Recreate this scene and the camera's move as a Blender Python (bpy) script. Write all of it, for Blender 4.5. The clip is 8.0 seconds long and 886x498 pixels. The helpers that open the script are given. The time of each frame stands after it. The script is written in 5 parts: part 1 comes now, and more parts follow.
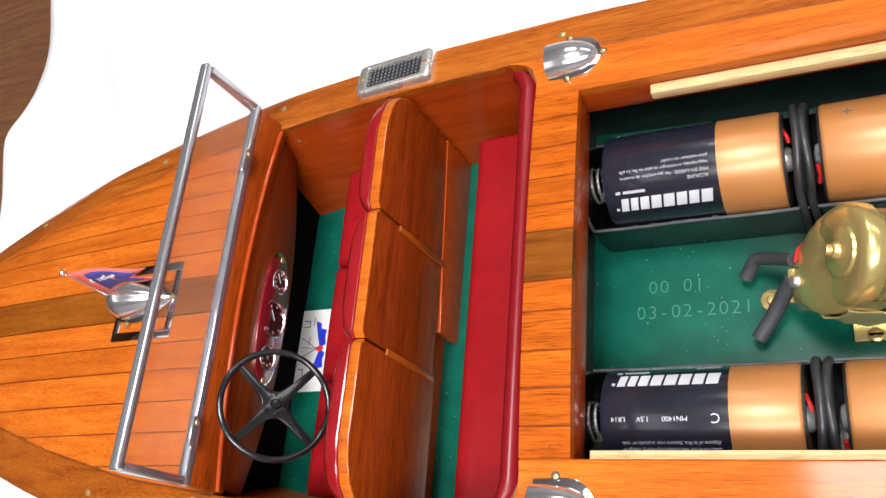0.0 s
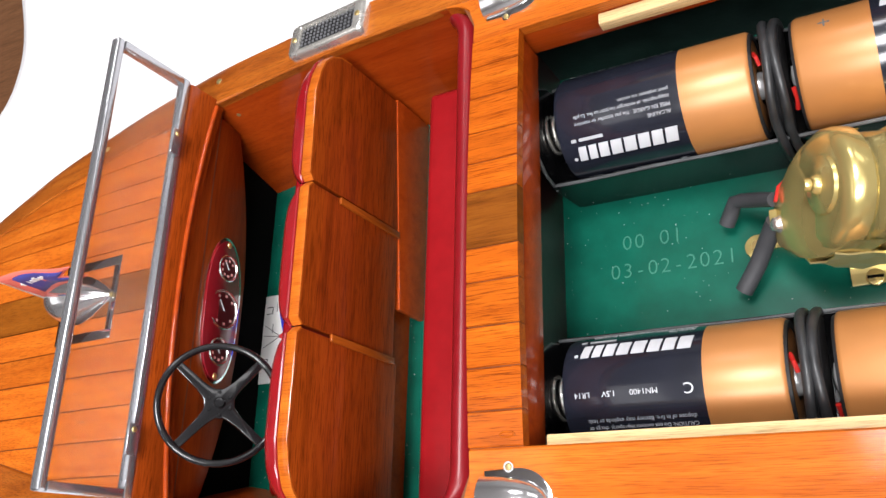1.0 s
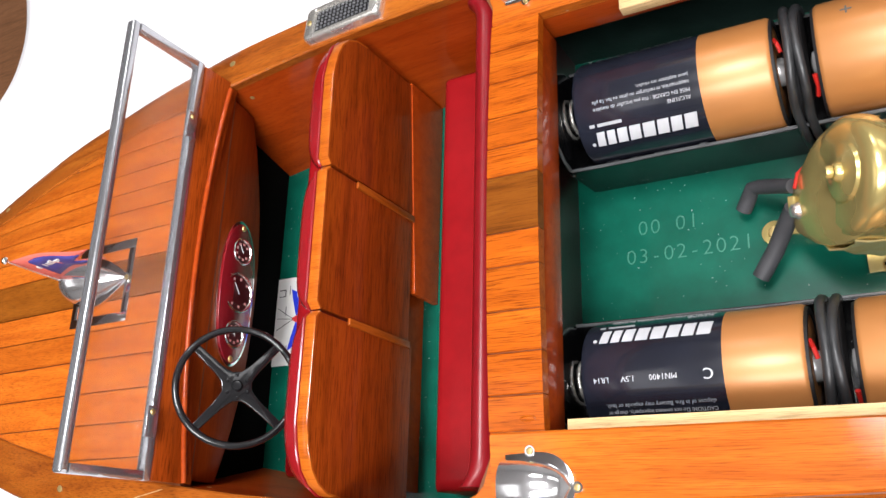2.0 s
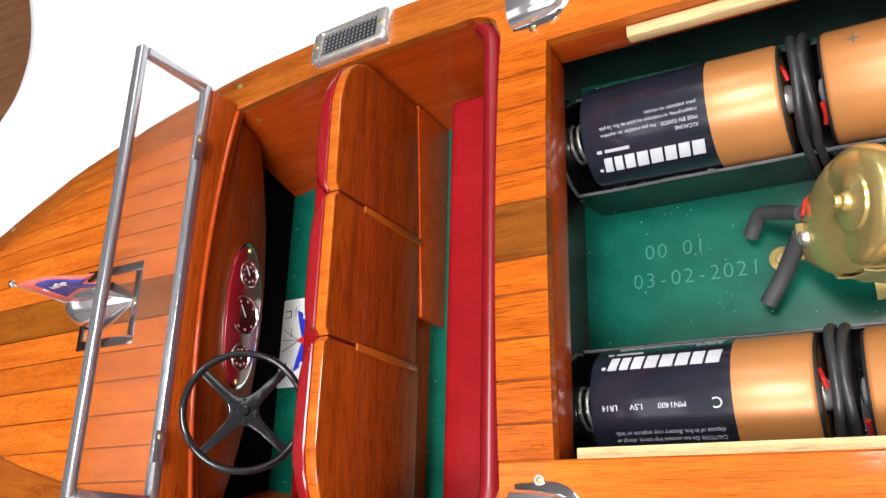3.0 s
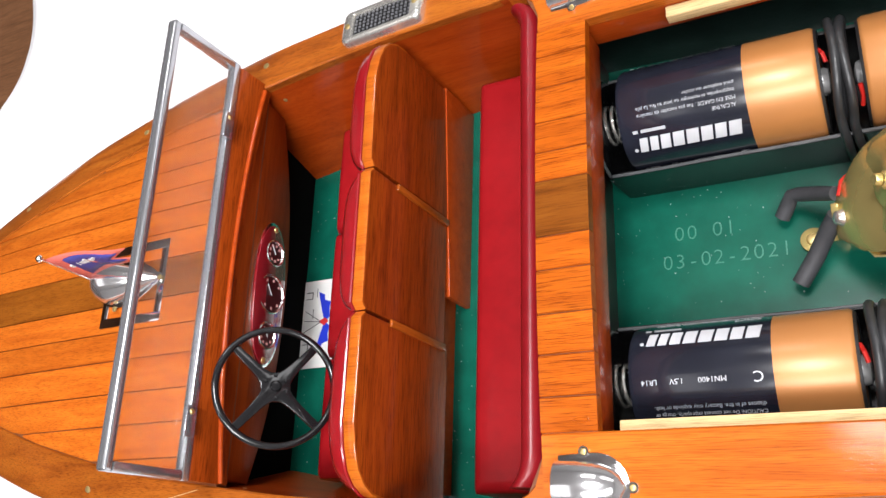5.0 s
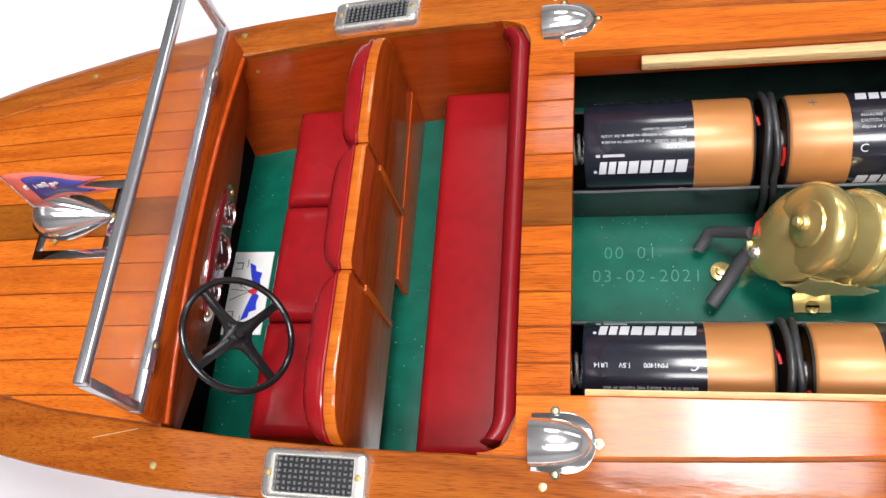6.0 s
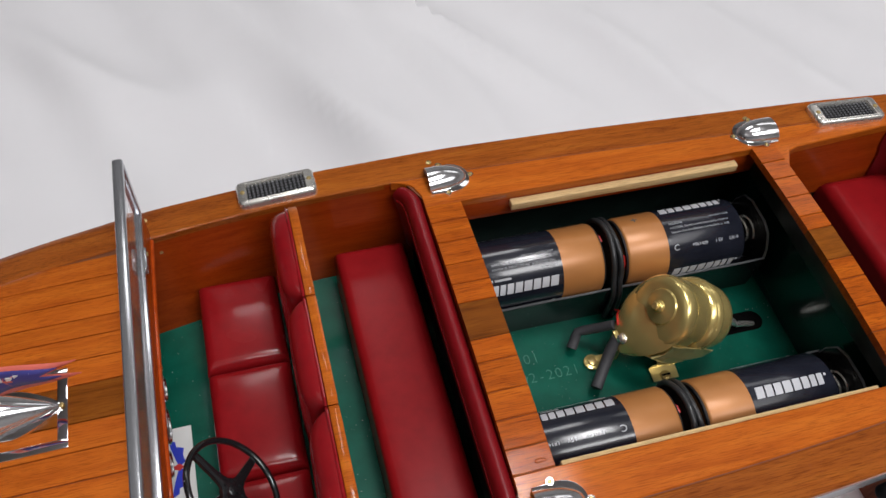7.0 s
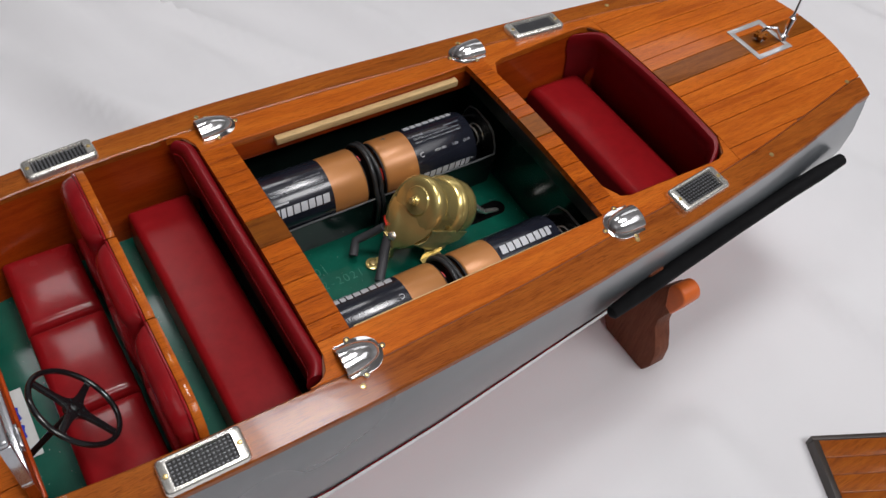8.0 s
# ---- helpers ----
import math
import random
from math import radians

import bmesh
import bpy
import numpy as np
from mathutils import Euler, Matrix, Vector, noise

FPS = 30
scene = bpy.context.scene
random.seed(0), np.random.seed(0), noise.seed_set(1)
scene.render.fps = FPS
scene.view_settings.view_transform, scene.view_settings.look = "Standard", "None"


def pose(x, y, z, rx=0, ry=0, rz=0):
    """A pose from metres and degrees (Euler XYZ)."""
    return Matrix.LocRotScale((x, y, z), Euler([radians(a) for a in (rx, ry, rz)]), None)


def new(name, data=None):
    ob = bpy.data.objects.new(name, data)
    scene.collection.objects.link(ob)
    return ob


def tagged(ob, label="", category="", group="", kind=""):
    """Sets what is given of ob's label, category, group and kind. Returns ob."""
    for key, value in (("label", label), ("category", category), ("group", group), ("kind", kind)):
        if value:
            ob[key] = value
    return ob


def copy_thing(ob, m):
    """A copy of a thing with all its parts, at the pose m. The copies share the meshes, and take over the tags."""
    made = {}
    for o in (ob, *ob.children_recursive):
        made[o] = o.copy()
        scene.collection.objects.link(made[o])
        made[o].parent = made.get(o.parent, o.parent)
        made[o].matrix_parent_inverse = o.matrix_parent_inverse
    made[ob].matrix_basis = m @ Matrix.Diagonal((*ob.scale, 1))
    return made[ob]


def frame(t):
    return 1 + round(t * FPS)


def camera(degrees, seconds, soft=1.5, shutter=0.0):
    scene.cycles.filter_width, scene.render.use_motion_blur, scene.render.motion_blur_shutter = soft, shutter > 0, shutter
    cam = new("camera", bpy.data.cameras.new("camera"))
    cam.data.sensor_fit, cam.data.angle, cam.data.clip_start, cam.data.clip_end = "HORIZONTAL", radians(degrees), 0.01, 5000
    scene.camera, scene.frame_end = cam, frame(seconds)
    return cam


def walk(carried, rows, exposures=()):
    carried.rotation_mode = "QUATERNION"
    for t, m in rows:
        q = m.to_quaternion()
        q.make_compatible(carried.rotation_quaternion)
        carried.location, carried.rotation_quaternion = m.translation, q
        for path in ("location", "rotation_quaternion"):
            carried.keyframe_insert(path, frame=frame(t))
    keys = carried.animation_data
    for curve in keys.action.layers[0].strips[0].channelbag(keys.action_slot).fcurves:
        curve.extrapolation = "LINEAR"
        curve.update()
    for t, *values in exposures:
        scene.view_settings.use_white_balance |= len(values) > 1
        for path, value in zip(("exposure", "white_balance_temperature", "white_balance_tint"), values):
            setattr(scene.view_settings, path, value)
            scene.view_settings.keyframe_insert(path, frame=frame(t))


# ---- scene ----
cam = camera(54.68, 8.0)
ROWS = [
    (0.0, 0.0627, -0.0836, 0.3136, 25.19, 25.82, 5.16),
    (0.3, 0.0814, -0.0797, 0.3011, 24.74, 28.67, 4.23),
    (0.5, 0.0845, -0.0765, 0.2957, 22.42, 29.75, 2.09),
    (1.0, 0.0737, -0.0731, 0.2834, 21.27, 30.02, 1.44),
    (1.2, 0.0700, -0.0717, 0.2763, 20.89, 30.51, 1.62),
    (2.3, 0.0697, -0.0727, 0.2891, 20.03, 29.60, 1.57),
    (2.5, 0.0697, -0.0727, 0.2891, 20.58, 29.69, 1.61),
    (3.0, 0.0687, -0.0689, 0.2892, 20.71, 29.73, 1.65),
    (3.5, 0.0649, -0.0730, 0.2851, 20.64, 29.58, 1.52),
    (4.0, 0.0651, -0.0743, 0.2883, 20.61, 29.72, 1.52),
    (4.5, 0.0629, -0.0734, 0.2898, 20.53, 29.76, 1.51),
    (4.7, 0.0607, -0.0740, 0.2907, 20.68, 29.56, 1.53),
    (5.8, 0.0272, -0.0930, 0.3151, 23.78, 16.51, 4.42),
    (6.0, 0.0133, -0.1040, 0.3218, 25.50, 11.27, 4.38),
    (6.3, -0.0012, -0.1225, 0.3345, 28.3, 5.95, 2.7),
    (6.5, -0.0163, -0.1326, 0.3426, 30.28, 2.86, -0.07),
    (6.7, -0.0388, -0.1342, 0.3479, 32.52, 0.17, -4.71),
    (7.0, -0.0666, -0.1295, 0.3513, 36.66, -3.08, -14.93),
    (7.3, -0.0750, -0.1397, 0.3506, 38.21, -4.64, -25.33),
    (7.5, -0.0831, -0.1550, 0.3590, 38.99, -6.34, -30.99),
    (7.7, -0.0890, -0.1715, 0.3620, 39.3, -6.45, -32.0),
    (8.0, -0.0826, -0.1887, 0.3709, 38.80, -6.54, -32.06),
]
EXPOSURES = [(0.0, 0.86), (0.3, 0.72), (0.5, 0.75), (1.0, 0.92), (4.5, 0.94), (5.8, 0.86), (6.5, 0.31), (7.0, -0.27), (7.5, -0.32), (8.0, -0.38)]
walk(cam, [(t, pose(x, y, z, rx, ry, rz)) for t, x, y, z, rx, ry, rz in ROWS], EXPOSURES)

# ---- world and light: an indoor room with ceiling panels and added fill lights ----
DECK = 0.125          # height of the deck datum over the table
world = bpy.data.worlds.new("room_world")
scene.world = world
world.use_nodes = True
world.node_tree.nodes["Background"].inputs[0].default_value = (0.9, 0.95, 1.0, 1)
world.node_tree.nodes["Background"].inputs[1].default_value = 0.05


def ceiling_lamp(name, x, y, z, sx, sy, watts, tint=(1.0, 0.985, 1.0)):
    data = bpy.data.lights.new(name, "AREA")
    data.shape, data.size, data.size_y, data.energy, data.color = "RECTANGLE", sx, sy, watts * 1.08, tint
    ob = new(name, data)
    ob.location = (x, y, z)
    return ob


# first and fourth follow the varnish glare; the others are added, unseen fills
LAMPS = [(0.19, 0.10, 0.52, 0.44, 8.2), (1.25, -0.85, 0.60, 1.20, 4.0), (0.45, -0.95, 1.2, 0.6, 23.0), (0.02, 1.34, 0.50, 0.40, 4.4), (1.45, 1.35, 1.5, 0.5, 4.0), (-1.0, -0.5, 0.6, 1.2, 1.5)]
for lx, ly, sx, sy, watts in LAMPS:
    ceiling_lamp("ceiling_and_fill_light", lx, ly, 1.74, sx, sy, watts)
# the tubes show through the middle of the panel over the boat
ceiling_lamp("ceiling_tube_light", 0.22, 0.10, 1.738, 0.2, 0.42, 4.3)


# ---- materials ----
def nodes_of(name, rough=0.5, metal=0.0, spec=0.5):
    mat = bpy.data.materials.new(name)
    mat.use_nodes = True
    nt = mat.node_tree
    b = nt.nodes["Principled BSDF"]
    b.inputs["Roughness"].default_value = rough
    b.inputs["Metallic"].default_value = metal
    b.inputs["Specular IOR Level"].default_value = spec
    return mat, nt, b


def link(nt, a, b):
    nt.links.new(a, b)


def coords(nt, scale, shift=False):
    tc = nt.nodes.new("ShaderNodeTexCoord")
    mp = nt.nodes.new("ShaderNodeMapping")
    mp.inputs["Scale"].default_value = scale
    link(nt, tc.outputs["Object"], mp.inputs["Vector"])
    if shift:
        info = nt.nodes.new("ShaderNodeObjectInfo")
        mul = nt.nodes.new("ShaderNodeMath")
        mul.operation = "MULTIPLY"
        mul.inputs[1].default_value = 37.0
        link(nt, info.outputs["Random"], mul.inputs[0])
        comb = nt.nodes.new("ShaderNodeCombineXYZ")
        for k in range(3):
            link(nt, mul.outputs[0], comb.inputs[k])
        link(nt, comb.outputs[0], mp.inputs["Location"])
    return mp.outputs["Vector"]


def tex_noise(nt, vec, scale, detail=4.0, rough=0.55, distort=0.0):
    n = nt.nodes.new("ShaderNodeTexNoise")
    n.inputs["Scale"].default_value = scale
    n.inputs["Detail"].default_value = detail
    n.inputs["Roughness"].default_value = rough
    n.inputs["Distortion"].default_value = distort
    link(nt, vec, n.inputs["Vector"])
    return n.outputs["Fac"]


def ramp(nt, fac, stops):
    r = nt.nodes.new("ShaderNodeValToRGB")
    els = r.color_ramp.elements
    while len(els) < len(stops):
        els.new(0.5)
    for e, (p, c) in zip(els, stops):
        e.position, e.color = p, (*c, 1)
    link(nt, fac, r.inputs["Fac"])
    return r.outputs["Color"]


def mix(nt, fac, a, b, kind="MIX"):
    m = nt.nodes.new("ShaderNodeMix")
    m.data_type, m.blend_type = "RGBA", kind
    for k, v in ((0, fac), (6, a), (7, b)):
        if isinstance(v, (int, float)):
            m.inputs[k].default_value = v
        elif isinstance(v, tuple):
            m.inputs[k].default_value = (*v, 1)
        else:
            link(nt, v, m.inputs[k])
    return m.outputs[2]


def bump(nt, b, height, strength, dist=0.0005, slot="Normal"):
    n = nt.nodes.new("ShaderNodeBump")
    n.inputs["Strength"].default_value = strength
    n.inputs["Distance"].default_value = dist
    link(nt, height, n.inputs["Height"])
    link(nt, n.outputs["Normal"], b.inputs[slot])


def rough_var(nt, b, fac, lo, hi):
    m = nt.nodes.new("ShaderNodeMapRange")
    m.inputs["To Min"].default_value, m.inputs["To Max"].default_value = lo, hi
    link(nt, fac, m.inputs["Value"])
    link(nt, m.outputs[0], b.inputs["Roughness"])


def wood(name, light, mid, dark, along="x", coat=0.5, rough=0.45, coat_rough=0.085, vary=0.35, pores=0.6, ripple=0.06):
    """Varnished hardwood: long fibres, pores and per-board tone under a clear coat."""
    mat, nt, b = nodes_of(name, rough, 0.0, 0.06)
    st = {"x": (1, 14, 14), "y": (14, 1, 14), "z": (14, 14, 1)}[along]
    v = coords(nt, st, True)
    fib = tex_noise(nt, v, 22, 6, 0.6, 0.6)
    pore = tex_noise(nt, coords(nt, tuple(1 if s == 1 else 34 for s in st), True), 140, 3, 0.6)
    big = tex_noise(nt, coords(nt, (1, 1, 1), True), 14, 3)
    col = ramp(nt, fib, [(0.25, dark), (0.5, mid), (0.78, light)])
    pr = ramp(nt, pore, [(0.36, (0.42, 0.36, 0.34)), (0.5, (1, 1, 1))])
    col = mix(nt, pores, col, pr, "MULTIPLY")
    bg = ramp(nt, big, [(0.3, (0.8, 0.76, 0.72)), (0.7, (1.12, 1.1, 1.08))])
    col = mix(nt, 0.7, col, bg, "MULTIPLY")
    info = nt.nodes.new("ShaderNodeObjectInfo")
    tone = ramp(nt, info.outputs["Random"], [(0.0, (1 - vary, 1 - vary * 1.1, 1 - vary * 1.2)), (0.5, (1, 1, 1)), (1.0, (1 + vary * 0.4, 1 + vary * 0.45, 1 + vary * 0.4))])
    col = mix(nt, 1.0, col, tone, "MULTIPLY")
    link(nt, col, b.inputs["Base Color"])
    b.inputs["Coat Weight"].default_value = coat
    b.inputs["Coat Roughness"].default_value = coat_rough
    bump(nt, b, pore, 0.25, 0.0002)
    wav = tex_noise(nt, coords(nt, (1, 3, 3), True), 55, 5, 0.65)
    bump(nt, b, wav, ripple, 0.001, "Coat Normal")
    return mat


def paint(name, col, rough=0.4, coat=0.0, grain=90, amount=0.12, bumpy=0.1, metal=0.0, dust=0.0, spec=0.5):
    mat, nt, b = nodes_of(name, rough, metal, spec)
    fine = tex_noise(nt, coords(nt, (1, 1, 1)), grain, 5)
    big = tex_noise(nt, coords(nt, (1, 1, 1)), grain / 8, 3)
    lo, hi = tuple(c * (1 - amount) for c in col), tuple(min(1, c * (1 + amount)) for c in col)
    c1 = ramp(nt, fine, [(0.3, lo), (0.7, hi)])
    c2 = ramp(nt, big, [(0.3, (1 - amount,) * 3), (0.7, (1 + amount / 2,) * 3)])
    col = mix(nt, 1.0, c1, c2, "MULTIPLY")
    if dust:
        # scattered specks of lint and dust
        speck = nt.nodes.new("ShaderNodeTexVoronoi")
        speck.inputs["Scale"].default_value = 800
        link(nt, coords(nt, (1, 1, 1)), speck.inputs["Vector"])
        near = ramp(nt, speck.outputs["Distance"], [(0.06, (1, 1, 1)), (0.14, (0, 0, 0))])
        some = ramp(nt, speck.outputs["Color"], [(0.76 - dust * 0.2, (0, 0, 0)), (0.86, (1, 1, 1))])
        col = mix(nt, mix(nt, 1.0, near, some, "MULTIPLY"), col, (0.68, 0.70, 0.68))
    link(nt, col, b.inputs["Base Color"])
    b.inputs["Coat Weight"].default_value = coat
    b.inputs["Coat Roughness"].default_value = 0.1
    rough_var(nt, b, big, max(0.03, rough - 0.07), rough + 0.07)
    if bumpy:
        bump(nt, b, fine, bumpy, 0.0004)
    return mat


def metal(name, col, rough=0.15, scratch=0.08, tarnish=0.0):
    mat, nt, b = nodes_of(name, rough, 1.0)
    v = coords(nt, (1, 1, 1))
    fine = tex_noise(nt, v, 120, 5)
    big = tex_noise(nt, v, 40, 3)
    dull = tuple(c * (1 - tarnish) for c in col)
    link(nt, ramp(nt, big, [(0.35, dull), (0.65, col)]), b.inputs["Base Color"])
    rough_var(nt, b, fine, max(0.02, rough - scratch), rough + scratch)
    bump(nt, b, big, 0.04, 0.0004)
    return mat


M_DECK = wood("varnished_mahogany", (0.655, 0.181, 0.019), (0.562, 0.134, 0.0125), (0.41, 0.081, 0.0078), vary=0.1, pores=0.65)
M_DARKPLANK = wood("dark_mahogany", (0.312, 0.101, 0.0109), (0.242, 0.0702, 0.00702), (0.14, 0.0351, 0.00312), vary=0.2, coat=0.35)
M_COVER = wood("covering_board_mahogany", (0.444, 0.137, 0.0165), (0.355, 0.092, 0.011), (0.205, 0.0444, 0.006), vary=0.12, pores=0.8)
M_LINING = wood("lining_mahogany", (0.50, 0.080, 0.008), (0.42, 0.058, 0.0055), (0.30, 0.038, 0.0036), vary=0.12, pores=0.4, coat=0.6)
M_BACK = wood("seat_panel_mahogany", (0.44, 0.078, 0.007), (0.35, 0.056, 0.0055), (0.21, 0.033, 0.003), "y", vary=0.1, pores=1.0, coat=0.6)
M_BEAM = wood("beam_mahogany", (0.608, 0.152, 0.00988), (0.486, 0.103, 0.00608), (0.319, 0.0608, 0.0038), "x", vary=0.2, pores=1.0, ripple=0.06, coat=0.35, coat_rough=0.1)
M_BACKZ = wood("seat_panel_upright_grain", (0.52, 0.13, 0.014), (0.40, 0.088, 0.008), (0.20, 0.038, 0.004), "z", coat_rough=0.16, vary=0.2)
M_DASHWOOD = wood("dash_mahogany", (0.36, 0.07, 0.008), (0.29, 0.05, 0.005), (0.19, 0.03, 0.004), "y", coat=0.12, coat_rough=0.25, vary=0.1, pores=0.4)
M_PINE = wood("pale_strip_wood", (0.86, 0.66, 0.36), (0.82, 0.60, 0.31), (0.74, 0.52, 0.25), coat=0.1, rough=0.6, vary=0.1)
M_STAND = wood("stand_wood", (0.26, 0.09, 0.05), (0.20, 0.065, 0.035), (0.13, 0.04, 0.02), "z", coat=0.1, rough=0.55, vary=0.1)
M_CAULK = paint("dark_caulk", (0.17, 0.048, 0.013), 0.6)
M_GREEN = paint("green_enamel", (0.0035, 0.094, 0.061), 0.24, 0.4, 160, 0.14, 0.06, dust=0.45, spec=0.3)
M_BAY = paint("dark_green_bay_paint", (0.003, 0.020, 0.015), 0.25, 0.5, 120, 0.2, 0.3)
# bay green taken down to near-black, with the under-deck shade in it
M_BAYSHADE = paint("black_green_bay_shade", (0.006, 0.013, 0.011), 0.4, 0.25, 120, 0.4, 0.7)
M_RED = paint("red_vinyl", (0.255, 0.007, 0.010), 0.3, 0.0, 220, 0.08, 0.12, spec=0.2)
M_PAD = paint("glossy_red_vinyl", (0.27, 0.008, 0.012), 0.2, 0.35, 160, 0.1, 0.2, spec=0.5)
M_SEAT = paint("polished_red_vinyl", (0.255, 0.007, 0.010), 0.25, 0.3, 220, 0.08, 0.08, spec=0.22)
M_REDROLL = paint("dark_red_roll", (0.20, 0.006, 0.010), 0.3, 0.0, 220, 0.08, 0.1, spec=0.4)
M_GREY = paint("grey_hull_enamel", (0.105, 0.12, 0.13), 0.28, 0.5, 60, 0.06, 0.04)
M_WHITE = paint("white_stripe_paint", (0.8, 0.78, 0.78), 0.4)
M_BOTTOM = paint("red_bottom_paint", (0.5, 0.03, 0.04), 0.4)
M_BLACK = paint("black_rubber", (0.012, 0.012, 0.013), 0.5, 0.0, 150, 0.3, 0.3)
M_WHEEL = paint("black_gloss_plastic", (0.010, 0.010, 0.011), 0.15, 0.5, 90, 0.12, 0.03)
M_PLASTIC = paint("black_moulded_plastic", (0.006, 0.006, 0.007), 0.22, 0.2, 150, 0.3, 0.25, dust=0.3, spec=0.4)
M_SHRINK = paint("grey_heatshrink", (0.05, 0.05, 0.055), 0.6, 0.0, 200, 0.15, 0.3)
M_CORD = paint("dark_grey_cord", (0.03, 0.031, 0.033), 0.42, 0.1, 170, 0.4, 0.5)
M_SATIN = metal("satin_chrome", (0.90, 0.90, 0.89), 0.22, 0.06, 0.08)
M_FRAME = paint("satin_metal_frame", (0.50, 0.51, 0.535), 0.19, 0.0, 90, 0.06, 0.03, 0.8)
M_WORN = paint("worn_plastic_edge", (0.11, 0.115, 0.12), 0.4, 0.2, 150, 0.3, 0.2)
M_STEEL = paint("bright_steel", (0.72, 0.72, 0.72), 0.25, 0.3, 90, 0.1, 0.05, 0.5)
M_BEAD = paint("worn_mesh_points", (0.26, 0.265, 0.28), 0.4, 0.0, 90, 0.1, 0.0, 0.5)
# matt black that stands in for the darkness inside recesses
M_RECESS = paint("black_recess_shade", (0.003, 0.003, 0.003), 0.9, spec=0.05)
M_DIAL = paint("gauge_marks", (0.75, 0.42, 0.40), 0.5)
M_CHROME = metal("polished_chrome", (0.86, 0.86, 0.87), 0.07, 0.05, 0.06)
M_SHELL = metal("worn_chrome", (0.86, 0.86, 0.87), 0.15, 0.06, 0.08)
M_SHELL.node_tree.nodes["Principled BSDF"].inputs["Metallic"].default_value = 0.92
M_ALU = metal("brushed_aluminium", (0.78, 0.79, 0.82), 0.34, 0.1, 0.12)
M_NICKEL = metal("nickel", (0.90, 0.88, 0.82), 0.26, 0.1, 0.12)
M_NICKEL.node_tree.nodes["Principled BSDF"].inputs["Metallic"].default_value = 0.85
M_BRASS = metal("brass", (0.93, 0.74, 0.28), 0.22, 0.08, 0.3)
M_BRASS.node_tree.nodes["Principled BSDF"].inputs["Metallic"].default_value = 0.72
M_FOIL = metal("brass_foil", (0.90, 0.74, 0.34), 0.3, 0.06, 0.12)
M_FOIL.node_tree.nodes["Principled BSDF"].inputs["Metallic"].default_value = 0.75
# dark maroon carries the shade of the unlit fore bulkhead
M_FORESHADE = paint("dark_maroon_bay_shade", (0.022, 0.008, 0.008), 0.3, 0.4, 120, 0.3, 0.3)
M_FOAM = paint("black_foam", (0.006, 0.006, 0.007), 0.8, 0.0, 150, 0.3, 0.3, spec=0.2)
M_SCREW = metal("brass_screw", (0.74, 0.56, 0.24), 0.3, 0.1, 0.1)
M_SCREW.node_tree.nodes["Principled BSDF"].inputs["Metallic"].default_value = 0.8
M_COPPER = metal("copper_foil", (0.53, 0.22, 0.066), 0.42, 0.05, 0.12)
M_COPPER.node_tree.nodes["Principled BSDF"].inputs["Metallic"].default_value = 0.25
M_COPPER.node_tree.nodes["Principled BSDF"].inputs["Coat Weight"].default_value = 0.3
M_COPPER.node_tree.nodes["Principled BSDF"].inputs["Coat Roughness"].default_value = 0.25
M_CELL = paint("black_cell_wrap", (0.015, 0.017, 0.027), 0.24, 0.7, 150, 0.2, 0.08)
M_PRINT = paint("silver_print", (0.58, 0.59, 0.62), 0.4)
M_PRINTDIM = paint("dull_silver_print", (0.40, 0.41, 0.43), 0.45)
M_WIRE_RED = paint("red_wire", (0.55, 0.02, 0.015), 0.4)
# floor green lightened to paint the highlights on the stamped figures
M_STAMP = paint("stamped_green_highlight", (0.035, 0.19, 0.13), 0.35)
M_CARD = paint("white_card", (0.72, 0.72, 0.70), 0.6, 0, 200, 0.04, 0.05)
M_BLUE = paint("blue_ink", (0.01, 0.03, 0.5), 0.5)
M_REDINK = paint("red_ink", (0.6, 0.02, 0.02), 0.5)
M_INK = paint("grey_ink", (0.12, 0.12, 0.12), 0.6)
M_FLAGBLUE = paint("pennant_blue", (0.05, 0.05, 0.25), 0.6)
M_FLAGRED = paint("pennant_red", (0.75, 0.16, 0.12), 0.6)
M_DASH = paint("maroon_dash_plate", (0.30, 0.012, 0.022), 0.25, 0.6)
M_GAUGE = paint("dark_gauge_face", (0.05, 0.008, 0.01), 0.3, 0.6)
M_ORANGE = paint("orange_stand_end", (0.7, 0.14, 0.02), 0.45)
M_INLAY = paint("dark_inlay", (0.04, 0.03, 0.025), 0.4)
M_WALL = paint("room_wall_paint", (0.5, 0.5, 0.5), 0.8, 0, 6, 0.05, 0.0)
M_CEIL = paint("ceiling_paint", (0.62, 0.62, 0.62), 0.85, 0, 6, 0.03, 0.0)
M_FLOOR = paint("brown_carpet", (0.10, 0.055, 0.035), 0.9, 0, 60, 0.3, 0.3)
M_TABLE = wood("brown_table_wood", (0.20, 0.10, 0.05), (0.15, 0.07, 0.035), (0.09, 0.04, 0.02), coat=0.2, rough=0.5)
M_PANEL = wood("brown_wall_panelling", (0.22, 0.11, 0.06), (0.17, 0.08, 0.045), (0.1, 0.05, 0.03), "z", coat=0.1, rough=0.6)
M_LAMP = paint("lamp_frame_white", (0.8, 0.8, 0.8), 0.5)


def cloth_material():
    mat, nt, b = nodes_of("white_cotton_cloth", 0.85)
    v = coords(nt, (1, 1, 1))
    big = tex_noise(nt, v, 5, 4)
    link(nt, ramp(nt, big, [(0.3, (0.73, 0.725, 0.74)), (0.7, (0.79, 0.785, 0.80))]), b.inputs["Base Color"])
    weave = tex_noise(nt, v, 1400, 2)
    bump(nt, b, weave, 0.15, 0.0003)
    b.inputs["Sheen Weight"].default_value = 0.15
    return mat


